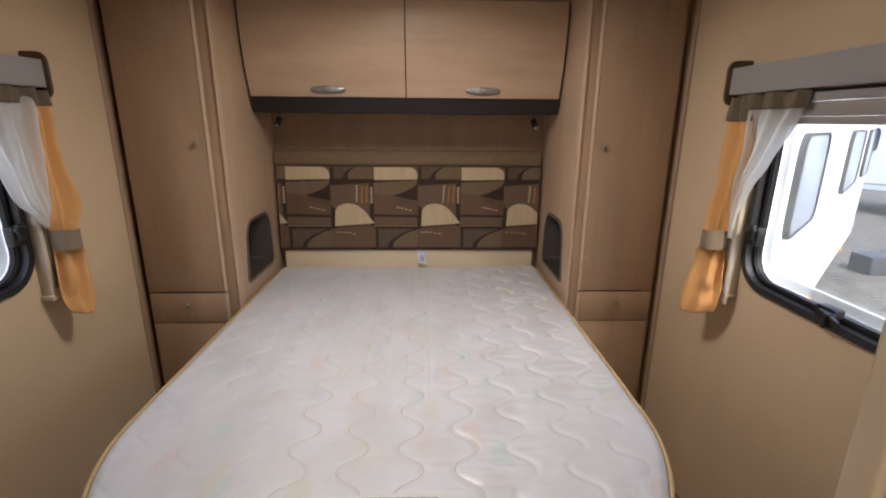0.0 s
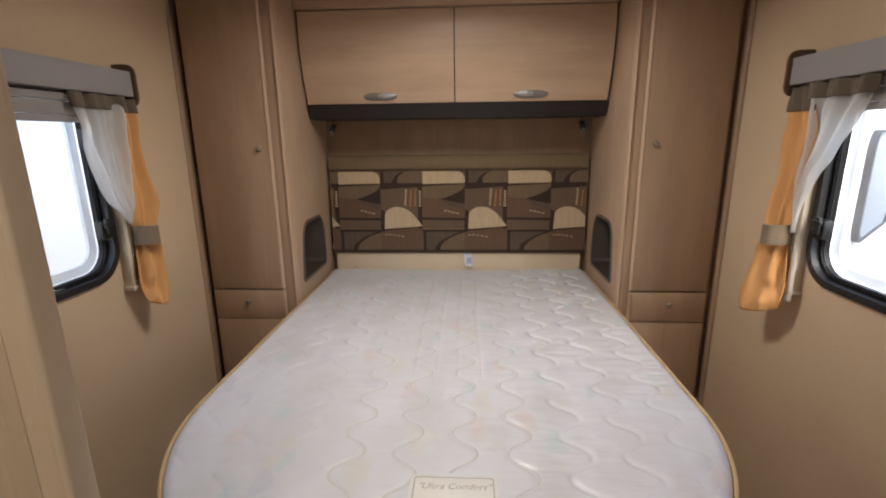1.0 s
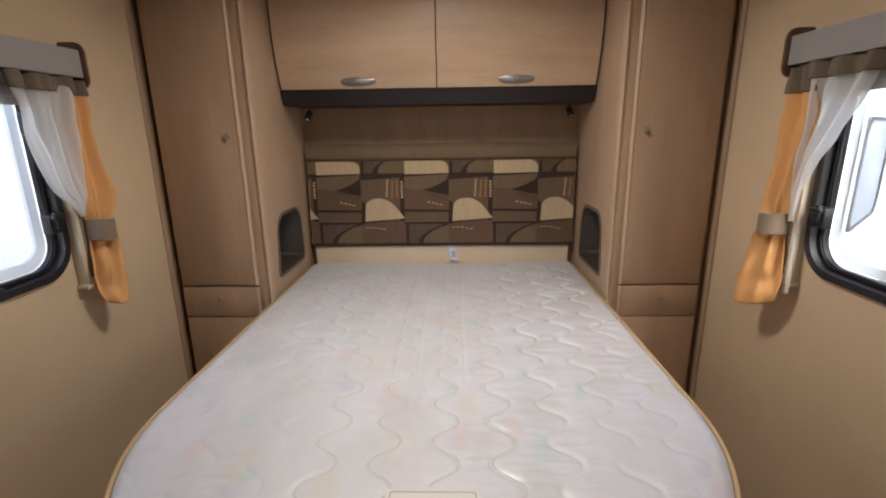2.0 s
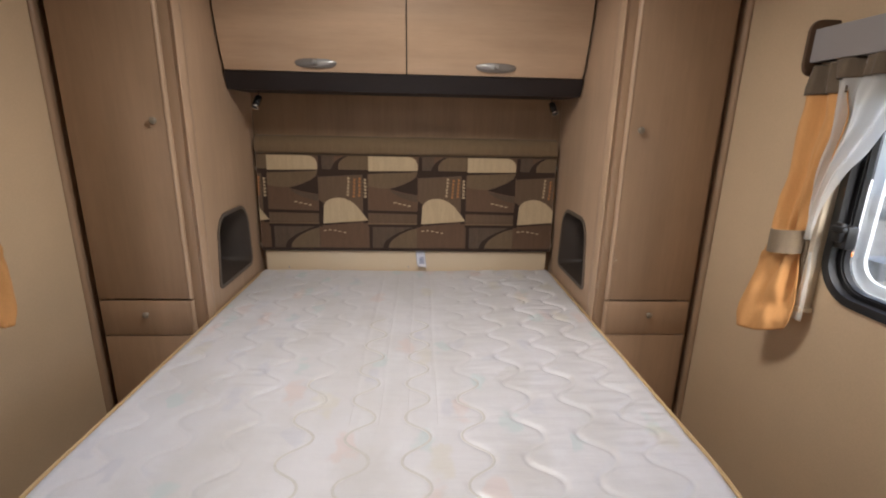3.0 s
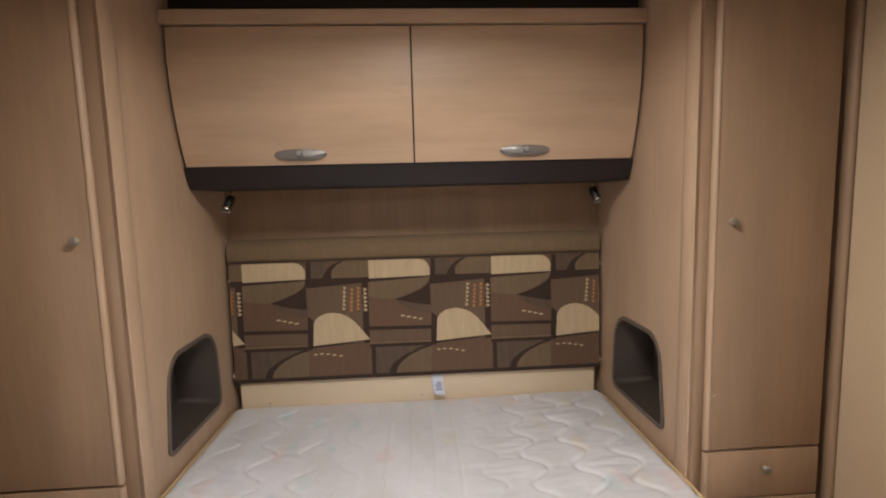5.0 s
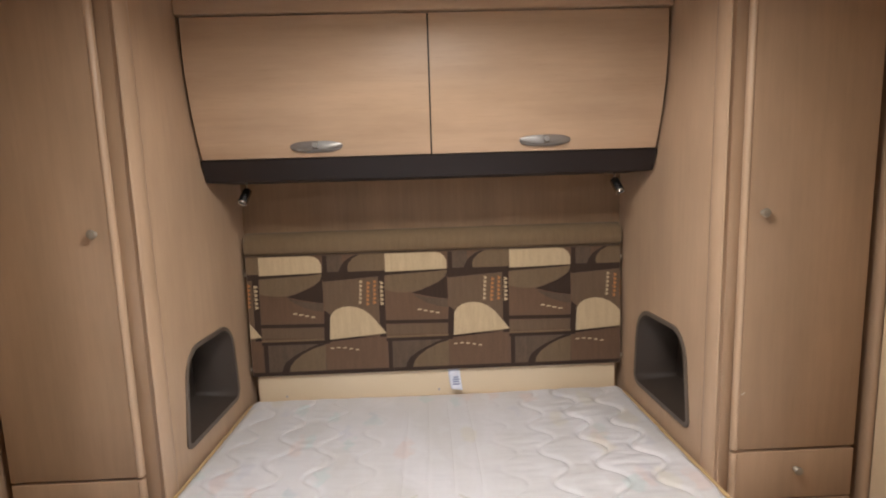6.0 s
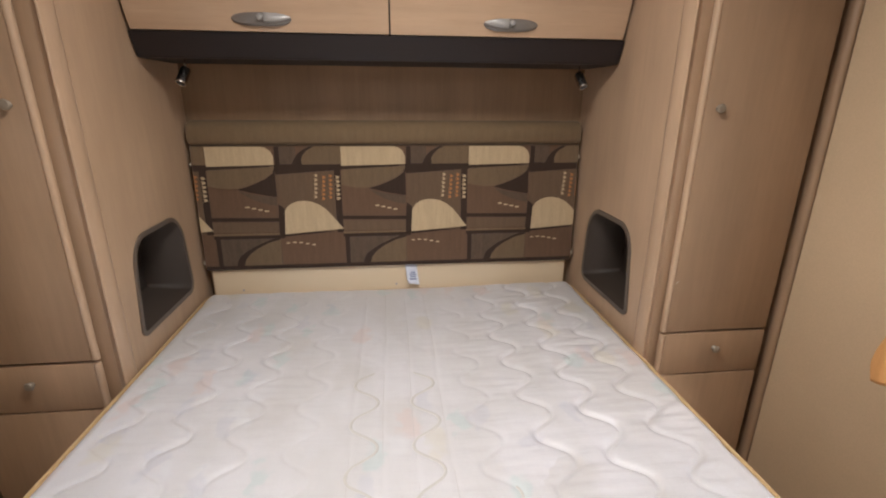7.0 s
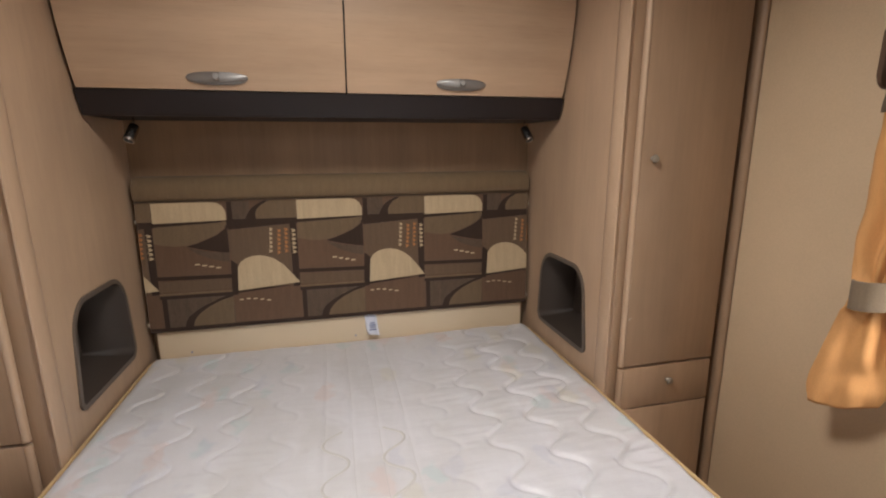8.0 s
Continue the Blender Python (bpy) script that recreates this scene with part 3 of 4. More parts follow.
def wardrobe(s):
    w = root("wardrobe", (s * 0.89, 0.3, 0), "tall wood-grain wardrobe with a drawer and recessed bedside niche", "wardrobe", "bedside wardrobes")
    DOOR_IN, DOOR_OUT = (0.742, 1.053) if s > 0 else (0.746, 1.058)
    side = ring(rrect(0.075, BACK_Y - 0.003, 0.02, CEIL_Z - 0.003, 0.0005, 8), niche_loop(-0.001), "x", s * PANEL_X, s * (PANEL_X + 0.016))
    part("side_panel", side, MAPLE_Z, w, "pale maple-grain side panel")
    # post with a rounded nose and a shadow line on both sides
    nose = [(PANEL_X + 0.016, 0.022), (PANEL_X + 0.002, 0.018), (PANEL_X - 0.001, 0.013), (PANEL_X - 0.004, 0.014), (PANEL_X - 0.0068, 0.024), (PANEL_X - 0.0080, 0.042),
            (PANEL_X - 0.0072, 0.056), (PANEL_X - 0.0045, 0.067), (PANEL_X + 0.001, 0.0735), (PANEL_X + 0.016, 0.0735)]
    nose = [(s * x, y) for x, y in nose]
    part("rounded_post", prism(nose, "z", 0.02, CEIL_Z - 0.003), MAPLE_Z, w, "pale rounded corner post", angle=50)
    part("stile", box(s * (PANEL_X + 0.0045), s * (DOOR_IN + 0.02), 0.0215, 0.0315, 0.02, CEIL_Z - 0.003, 0.0015), PEAR, w)
    part("carcass", box(s * (PANEL_X + 0.017), s * (DOOR_OUT - 0.0045), 0.0745, 0.090, 0.02, CEIL_Z - 0.003), SHADOW_GAP, w, "carcass edge blackened for the shade behind the doors")
    part("filler_strip", box(s * (DOOR_OUT - 0.004), s * (WALL_X - 0.0085), 0.036, 0.050, 0.02, CEIL_Z - 0.003), PEAR, w)

    def front(name, z0, z1, label):
        f = box(s * DOOR_IN, s * DOOR_OUT, 0.0, 0.018, z0, z1, 0.0018)
        ob = part(name, f, PEAR, w, label)
        r = [(s * (DOOR_IN - 0.0005), 0.018), (s * (DOOR_IN - 0.006), 0.013), (s * (DOOR_IN - 0.0065), 0.005), (s * (DOOR_IN - 0.003), -0.001), (s * (DOOR_IN + 0.003), -0.0025), (s * (DOOR_IN + 0.006), -0.001), (s * (DOOR_IN + 0.0065), 0.001), (s * (DOOR_IN - 0.0005), 0.001)]
        part("edge_lipping", prism(r, "z", z0 + 0.0005, z1 - 0.0005), MAPLE_Z, ob, "pale rounded edge lipping", angle=50)
        return ob

    tall = front("door", 0.7375, CEIL_Z - 0.03, "tall wood-grain door")
    knob(s * (0.784 if s > 0 else 0.786), 1.340, tall)
    if s > 0:
        scuff(0.750, 0.884, tall)
    knob(s * 0.903, 0.680, front("drawer_front", 0.600, 0.7295, "narrow drawer front"))
    front("lower_door", 0.06, 0.595, "lower door")
    part("plinth", box(s * DOOR_IN, s * DOOR_OUT, 0.033, 0.036, 0.001, 0.055), SHADOW_GAP, w, "dark plinth")
    # niche: raised rim and hollow liner
    rim = ring(niche_loop(-0.006), niche_loop(0.007), "x", s * (PANEL_X - 0.005), s * (PANEL_X + 0.001))
    bmesh.ops.bevel(rim, geom=[e for e in rim.edges if e.calc_face_angle(0) > 1.2], offset=0.002, segments=2, affect="EDGES")
    part("niche_rim", rim, RIM_PLASTIC, w, "grey plastic rim")
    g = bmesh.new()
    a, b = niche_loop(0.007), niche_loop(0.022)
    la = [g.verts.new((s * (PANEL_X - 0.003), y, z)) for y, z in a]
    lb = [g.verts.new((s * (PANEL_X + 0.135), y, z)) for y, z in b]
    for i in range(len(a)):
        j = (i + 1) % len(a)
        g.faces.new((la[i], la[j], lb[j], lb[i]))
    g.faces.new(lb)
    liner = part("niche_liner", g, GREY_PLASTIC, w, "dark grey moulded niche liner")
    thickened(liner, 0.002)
    return w


wardrobe(1)
wardrobe(-1)


# ---- overhead cabinet ----
def door_line(z):
    """How far back the curved front lies at height z."""
    k = max(0.0, (1.84 - z) / 0.313)
    return 0.281 + 0.064 * k ** 1.9


def curved_slab(x0, x1, z0, z1, thick, set_back=0.0, bm=None, n=18):
    zs = [z0 + (z1 - z0) * i / n for i in range(n + 1)]
    pts = [(door_line(z) + set_back, z) for z in zs] + [(door_line(z) + set_back + thick, z) for z in reversed(zs)]
    return prism(pts, "x", x0, x1, 0.0014, bm)


def handle(x, parent, side):
    """A lens-shaped plate with a raised tapering lever on one half and a round button in the middle."""
    z, y = 1.560, door_line(1.560)

    def lens(length, height, rise, flat):
        g = bmesh.new()
        nu, nv = 28, 8
        grid = []
        for i in range(nu + 1):
            u = -1 + 2 * i / nu
            half = height * (1 - abs(u) ** 3.0) ** 0.55 + 0.0006
            row = []
            for j in range(nv + 1):
                v = -1 + 2 * j / nv
                row.append(g.verts.new((x + length * u, y - 0.0005 - rise * (1 - u * u) ** 0.5 * (1 - v * v) ** flat, z + half * v)))
            grid.append(row)
        for p, q in zip(grid, grid[1:]):
            for j in range(nv):
                g.faces.new((p[j], p[j + 1], q[j + 1], q[j]))
        return g

    h = part("handle", lens(0.079, 0.0178, 0.011, 0.4), DULL_NICKEL, parent, "dull nickel lens-shaped handle", angle=60)
    prof = [(0.008, 0.0115), (0.034, 0.0108), (0.060, 0.0078), (0.0755, 0.0040), (0.0775, -0.0005), (0.074, -0.0050), (0.054, -0.0090), (0.030, -0.0120), (0.008, -0.0135)]
    lever = prism([(x + side * u, z + 0.003 + v) for u, v in prof], "y", y - 0.019, y - 0.006, 0.003)
    for v in lever.verts:
        v.co.y += 0.10 * abs(v.co.x - x)
    part("lever", lever, SATIN, h, "satin raised lever", angle=50)
    part("button", lathe([(0.0085, 0.0), (0.0085, 0.014), (0.007, 0.017), (0.002, 0.0175)], pose(x, y - 0.006, z + 0.002, 90)), SATIN, h, "round push button")


def overhead_cabinet():
    c = root("overhead_cabinet", (0, 0.45, 1.46), "curved maple-grain overhead cabinet with two doors and nickel pulls", "cabinet")
    for x0, x1, hx in ((-0.688, -0.0035, -0.344), (0.0015, 0.688, 0.343)):
        d = part("door", curved_slab(x0, x1, 1.530, 1.9135, 0.016), MAPLE_X, c, "curved maple-grain door")
        handle(hx, d, 1 if hx < 0 else -1)
    part("body", curved_slab(-0.697, 0.697, 1.462, 1.960, 0.20, 0.024), SHADOW_GAP, c, "cabinet edge blackened for the shade behind the doors")
    # dark rail that goes on along the curve below the doors
    part("light_rail", curved_slab(-0.694, 0.694, 1.462, 1.5265, 0.020, -0.002), WENGE, c, "dark wenge bottom rail")
    part("underside", box(-0.697, 0.697, 0.402, BACK_Y - 0.003, 1.470, 1.478, 0.001), PEAR, c)
    part("cornice", box(-0.697, 0.697, 0.270, 0.300, 1.9185, 1.957, 0.003), MAPLE_X, c, "maple-grain cornice strip")
    # black sheet added as the shade between cornice and ceiling
    part("recess_shade", box(-0.697, 0.697, 0.332, 0.36, 1.9605, CEIL_Z - 0.002), SHADOW_GAP, c, "black sheet standing in for shade above the cornice")
    return c


overhead_cabinet()


def reading_lamp(s):
    x, y, top = s * 0.600, 0.440, 1.4695
    r = root("reading_lamp", (x, y, top), "small chrome swivel reading lamp under the cabinet", "reading lamp", "reading lamps")
    part("base", lathe([(0.013, -0.006), (0.014, -0.001), (0.014, 0.0)], pose(x, y, top)), CHROME, r)
    part("stem", tube([(x, y, top - 0.005), (x, y - 0.001, top - 0.022), (x + s * 0.001, y - 0.003, top - 0.040)], 0.0032), CHROME, r)
    tilt = look((x + s * 0.0005, y, 1.434), (x + s * 0.014, y - 0.030, 1.386)) @ pose(0, 0, 0, 180)
    h = part("head", lathe([(0.007, -0.009), (0.0130, -0.005), (0.0142, 0.002), (0.0146, 0.038)], tilt), GUNMETAL, r, "dark chrome cylinder head")
    part("rim", lathe([(0.0118, 0.038), (0.0158, 0.038), (0.0163, 0.042), (0.0158, 0.046), (0.0130, 0.046), (0.0118, 0.041)], tilt), CHROME, h, "bright chrome rim")
    part("lens", lathe([(0.0117, 0.0390), (0.0117, 0.0440)], tilt), BLACK, h, "dark unlit lens")


reading_lamp(1)
reading_lamp(-1)


# ---- headboard ----
HB_X = 0.682


def hb_y(z):
    return 0.577 - 0.016 * (1.21 - z) / 0.45


def headboard():
    h = root("headboard", (0, 0.6, 0.76), "padded headboard in brown geometric fabric with a plain bolster", "headboard")
    pts = [(hb_y(0.764), 0.764), (hb_y(1.203), 1.203), (0.583, 1.206), (0.636, 1.206), (0.636, 0.764)]
    part("cushion", prism(pts, "x", -HB_X, HB_X, 0.004), PRINT_BROWN, h, "brown patterned cushion")
    roll = [(0.600, 1.2065), (0.575, 1.2075), (0.567, 1.219), (0.566, 1.252), (0.574, 1.270), (0.590, 1.282), (0.612, 1.286), (0.636, 1.284), (0.636, 1.2065)]
    part("bolster", prism(roll, "x", -HB_X, HB_X, 0.004), TAN_FABRIC, h, "plain olive-brown bolster", angle=60)
    part("piping", tube([(-HB_X + 0.002, 0.5735, 1.2045), (HB_X - 0.002, 0.5735, 1.2045)], 0.0017), PRINT_GREY, h)
    return h


HEADBOARD = headboard()
for cx, cz in ((-0.684, 1.140), (-0.684, 0.790), (0.684, 1.160), (0.684, 0.792)):
    part("edge_clip", box(cx - 0.002, cx + 0.002, hb_y(cz) - 0.002, hb_y(cz) + 0.010, cz - 0.006, cz + 0.006, 0.0008), RAIL, HEADBOARD, "small cream plastic fixing clip")
REPEAT = 0.4525


def motif(name, material, shapes, layer, joined_kind=""):
    """Woven shapes of one colour, over all repeats; x from 0 to 1 over the repeat, y from 0 (top) to 1 (bottom)."""
    whole = bmesh.new() if joined_kind else None
    for k in range(-1, 4):
        for pts in shapes:
            poly = [(-0.634 + REPEAT * (k + u), 1.200 - 0.437 * v) for u, v in pts]
            for edge, sign in ((-HB_X + 0.002, 1), (HB_X - 0.002, -1)):
                out = []
                for i, p in enumerate(poly):
                    q = poly[(i + 1) % len(poly)]
                    a, b = (p[0] - edge) * sign, (q[0] - edge) * sign
                    if a >= 0:
                        out.append(p)
                    if (a > 0 > b) or (a < 0 < b):
                        t = a / (a - b)
                        out.append((edge, p[1] + t * (q[1] - p[1])))
                poly = out
                if len(poly) < 3:
                    break
            if len(poly) < 3 or max(p[0] for p in poly) - min(p[0] for p in poly) < 0.004:
                continue
            bm = whole or bmesh.new()
            lift = 0.0008 + 0.0005 * layer
            vs = [bm.verts.new((x, hb_y(z) - lift, z)) for x, z in poly]
            vb = [bm.verts.new((x, hb_y(z) - 0.0002, z)) for x, z in poly]
            bm.faces.new(vs)
            for i in range(len(vs)):
                n = (i + 1) % len(vs)
                bm.faces.new((vs[i], vs[n], vb[n], vb[i]))
            if not whole:
                part(name, bm, material, HEADBOARD, smooth=False)
    if whole:
        tagged(part(name, whole, material, HEADBOARD, smooth=False), kind=joined_kind)


def quad(u0, v0, u1, v1, slant=0.0):
    return [(u0, v0), (u1, v0 + slant), (u1, v1 + slant), (u0, v1)]


def arc(cu, cv, ru, rv, a0, a1, n=12):
    return [(cu + ru * math.cos(radians(a0 + (a1 - a0) * i / n)), cv - rv * math.sin(radians(a0 + (a1 - a0) * i / n))) for i in range(n + 1)]


def dashes(u, v, du, dv, n, w, h):
    return [quad(u + du * i, v + dv * i, u + du * i + w, v + dv * i + h) for i in range(n)]


def beans(u, v, du, dv, n, k=1.0):
    """A column of small bent stitches."""
    out = []
    for i in range(n):
        a, b = u + du * i, v + dv * i
        out.append([(a - 0.014 * k, b - 0.010), (a + 0.004, b - 0.012), (a + 0.014 * k, b - 0.003), (a + 0.013 * k, b + 0.006), (a + 0.002, b + 0.012), (a - 0.013 * k, b + 0.011), (a - 0.002, b + 0.001)])
    return out


motif("dark_ground", PRINT_DARK, [quad(0.503, 0.0, 0.538, 0.15), [(-0.02, 0.150), (0.50, 0.142), (0.50, 0.205), (0.42, 0.168), (0.0, 0.186)], [(0.50, 0.135), (1.0, 0.140), (1.0, 0.186), (0.945, 0.188), (0.50, 0.218)],
      quad(0.938, 0.186, 0.990, 0.70), [(0.500, 0.455), (0.546, 0.495), (0.546, 0.722), (0.488, 0.722)], quad(-0.012, 0.560, 0.498, 0.590, 0.010), quad(-0.012, 0.714, 0.530, 0.740), quad(0.0, 0.740, 0.034, 0.972), quad(0.0, 0.968, 1.0, 1.0),
      [(0.530, 0.706), (1.0, 0.668), (1.0, 0.686), (0.530, 0.726)]], 0)
motif("grey_ground", PRINT_GREY, [quad(0.540, 0.0, 0.66, 0.138), quad(0.034, 0.740, 0.494, 0.968), [(0.215, 0.345), (0.30, 0.372), (0.40, 0.390), (0.494, 0.398), (0.494, 0.470), (0.42, 0.455), (0.33, 0.425), (0.26, 0.385)]], 1)
motif("olive_shape", PRINT_OLIVE, [[(0.0, 0.186), (-0.010, 0.304), (0.06, 0.322), (0.13, 0.331), (0.212, 0.328), (0.28, 0.308), (0.35, 0.280), (0.422, 0.246), (0.468, 0.212), (0.492, 0.176), (0.492, 0.150), (0.42, 0.160), (0.0, 0.180)],
      [(0.70, 0.140)] + arc(0.83, 0.12, 0.13, 0.12, 180, 90) + [(0.995, 0.0), (0.995, 0.140)], [(0.195, 0.968)] + arc(0.49, 0.95, 0.29, 0.200, 172, 90) + [(0.494, 0.745), (0.488, 0.968)]], 2)
motif("taupe_block", PRINT_TAUPE, [[(0.500, 0.218), (0.940, 0.188), (0.940, 0.69), (0.546, 0.69), (0.546, 0.490), (0.506, 0.455)]], 2)
motif("dark_crescent", PRINT_DARK, [[(0.206, 0.334), (0.28, 0.314), (0.35, 0.286), (0.422, 0.252), (0.468, 0.218), (0.494, 0.188), (0.496, 0.396), (0.42, 0.384), (0.33, 0.366)],
      [(0.628, 0.142), (0.645, 0.10), (0.675, 0.055), (0.72, 0.022), (0.765, 0.0), (0.80, 0.0), (0.745, 0.030), (0.712, 0.068), (0.700, 0.10), (0.704, 0.142)],
      [(0.137, 0.972), (0.150, 0.925), (0.172, 0.888), (0.23, 0.842), (0.30, 0.800), (0.38, 0.764), (0.451, 0.738), (0.494, 0.735), (0.494, 0.748), (0.40, 0.776), (0.31, 0.822), (0.245, 0.872), (0.208, 0.922), (0.196, 0.972)]], 3)
motif("brown_strip", PRINT_TAUPE, [quad(-0.010, 0.602, 0.490, 0.684)], 1)
motif("cream_shape", PRINT_CREAM, [[(0.0, 0.0), (0.40, 0.0), (0.44, 0.008), (0.475, 0.034), (0.494, 0.078), (0.492, 0.142), (0.30, 0.146), (0.0, 0.152)],
      [(0.534, 0.706), (0.545, 0.515), (0.568, 0.475), (0.603, 0.450), (0.65, 0.434), (0.703, 0.430), (0.76, 0.440), (0.815, 0.465), (0.87, 0.510), (0.917, 0.568), (0.990, 0.668)]], 4)
# stitches: two dashes rows and four columns of small beans
motif("pale_stitch", PRINT_CREAM, dashes(0.250, 0.472, 0.048, 0.011, 4, 0.032, 0.011) + dashes(0.536, 0.776, 0.050, -0.004, 2, 0.028, 0.009) + dashes(0.636, 0.776, 0.050, 0.010, 3, 0.028, 0.009)
      + beans(0.800, 0.228, -0.0022, 0.0345, 6) + beans(0.963, 0.243, 0.0, 0.0345, 6, 1.25), 5, "stuff")
motif("light_line", TAN_FABRIC, [quad(-0.010, 0.696, 0.492, 0.708)], 5)
motif("rust_stitch", PRINT_RUST, beans(0.859, 0.242, -0.0022, 0.0345, 6) + beans(0.911, 0.232, -0.0015, 0.0345, 6), 5, "stuff")


# ---- bed and mattress ----
MAT_TOP, MAT_X, FOOT_R, FOOT_C = 0.672, 0.688, 0.63, -0.747
BED_BACK = 0.570


def half_width(y):
    if y > BED_BACK - 0.03:
        d = y - (BED_BACK - 0.03)
        return MAT_X - 0.03 + math.sqrt(max(0.0, 0.03 ** 2 - d * d))
    if y < FOOT_C:
        d = FOOT_C - y
        return MAT_X - FOOT_R + math.sqrt(max(0.0, FOOT_R ** 2 - d * d))
    return MAT_X


def bed_outline(inset, n=26):
    """The plan of the bed, round the foot, drawn in by inset."""
    k, x, b = FOOT_R - inset, MAT_X - inset, BED_BACK - inset
    out = [(x, b - 0.03), (x - 0.009, b - 0.009), (x - 0.03, b), (-x + 0.03, b), (-x + 0.009, b - 0.009), (-x, b - 0.03)]
    out += [(-x, BED_BACK - 0.1 - (BED_BACK - 0.1 - FOOT_C) * i / 12) for i in range(12)]
    c = MAT_X - FOOT_R
    out += [(-c - k * math.cos(math.pi / 2 * i / n), FOOT_C - k * math.sin(math.pi / 2 * i / n)) for i in range(n + 1)]
    out += [(c + k * math.sin(math.pi / 2 * i / n), FOOT_C - k * math.cos(math.pi / 2 * i / n)) for i in range(n + 1)]
    out += [(x, FOOT_C + (BED_BACK - 0.1 - FOOT_C) * i / 12) for i in range(1, 13)]
    return out


bed = root("island_bed", (0, -0.4, 0), "wood-grain island bed base with a rounded foot", "bed")
part("base", prism(bed_outline(0.05), "z", 0.0, 0.50), PEAR, bed)
part("slatted_deck", prism(bed_outline(0.015), "z", 0.501, 0.530, 0.004), MAPLE_Z, bed, "pale plywood deck")
part("head_rail", box(-0.668, 0.665, 0.575, 0.590, 0.48, 0.7565, 0.0015), CREAM, bed, "cream board at the head")
for sx, sy in ((-0.566, 0.676), (0.0, 0.680)):
    part("screw", lathe([(0.0035, 0.0), (0.003, 0.0012)], pose(sx, 0.575, sy, 90)), INK, bed)

mattress = root("mattress", (0, -0.4, 0.53), "off-white quilted mattress with yellow piping and faded pastel print", "mattress")


FOLDS = (-0.108, -0.040, 0.027, 0.098)


WAVE, STEP, SWING = 0.1485, 0.131, 0.030


def stitch_x(k, y):
    """The k-th wavy row of stitching; neighbours are mirrored."""
    w = math.cos(2 * math.pi * (y + 0.664) / WAVE)
    return 0.052 + STEP * k + SWING * (1 if k % 2 == 0 else -1) * w * (1.18 - 0.18 * w * w) + 0.009 * noise.noise((k * 3.7, y * 3.0, 2.0))


def quilt(x, y):
    """Depth of the quilting: puffed between mirrored wavy rows of stitching, with short cross wrinkles."""
    k0 = math.floor((x - 0.052) / STEP)
    best = 1.0
    slope_most = SWING * 2 * math.pi / WAVE
    sine = math.sin(2 * math.pi * (y + 0.664) / WAVE)
    for k in range(k0 - 1, k0 + 3):
        best = min(best, abs(x - stitch_x(k, y)) / math.sqrt(1 + (slope_most * sine) ** 2))
    # the middle is pressed flat, most of all at the head
    worn = math.exp(-((x - 0.01) / 0.25) ** 4) * (0.35 + 0.65 * min(1.0, max(0.0, (y + 0.45) / 0.40)))
    puff = (1 - math.exp(-(best / 0.0070) ** 1.5)) * 0.80 + 0.20 * (1 - math.exp(-best / 0.03))
    puff = puff + (1 - puff) * 0.78 * worn
    for fx in FOLDS:
        f = (x - fx - 0.002 * math.sin(y * 9)) / 0.005
        if abs(f) < 3:
            puff -= 0.26 * math.exp(-f * f) * min(1.0, max(0.0, (y + 0.75) / 0.3))
    big = noise.noise((x * 2.2, y * 2.2, 1.0))
    mid = noise.noise((x * 9, y * 14, 4.0))
    gate = max(0.0, noise.noise((x * 6.0, y * 6.0, 12.0)) + 0.25)
    crease = noise.noise((x * 9, y * 40, 9.0)) + 0.4 * noise.noise((x * 14, y * 84, 3.0))
    side = min(1.0, abs(x - 0.02) / 0.42)
    loft = 0.0032 + (0.0070 if x > 0 else 0.0022) * side * (1.0 - 0.6 * min(1.0, max(0.0, (-0.45 - y) / 0.4))) + 0.002 * noise.noise((x * 3.1, y * 2.7, 7.0))
    loft *= 1.0 - 0.40 * (1.0 - side) * min(1.0, max(0.0, (y - 0.12) / 0.25))
    h = loft * puff + 0.004 * big + 0.0022 * mid + (0.0008 + (0.0060 if x > 0 else 0.0026) * side * gate) * crease * puff
    under = min(1.0, max(0.0, 1.3 - max(abs(x - 0.032) / 0.10, abs(y + 1.08) / 0.055) ** 4))
    return h + (0.0035 - h) * under


def mattress_top():
    bm = bmesh.new()
    nx, ny = 330, 440
    y0, y1 = FOOT_C - FOOT_R + 0.0008, BED_BACK - 0.0008
    grid = []
    for j in range(ny + 1):
        t = j / ny
        y = y0 + (y1 - y0) * t
        w = half_width(y) - 0.004
        line = []
        for i in range(nx + 1):
            u = -1 + 2 * i / nx
            x = u * w
            edge = min(w - abs(x), y1 - y, (FOOT_R - math.hypot(max(abs(x) - (MAT_X - FOOT_R), 0), y - FOOT_C)) if y < FOOT_C else 1.0)
            e = max(0.0, min(1.0, edge / 0.028))
            roll = (0.017 if y < 0.5 else 0.009) * (1 - math.sqrt(1 - (1 - e) ** 2))
            line.append(bm.verts.new((x, y, MAT_TOP - 0.006 - roll + quilt(x, y) * min(1.0, 0.15 + e))))
        grid.append(line)
    for p, q in zip(grid, grid[1:]):
        for i in range(nx):
            bm.faces.new((p[i], p[i + 1], q[i + 1], q[i]))
    return bm


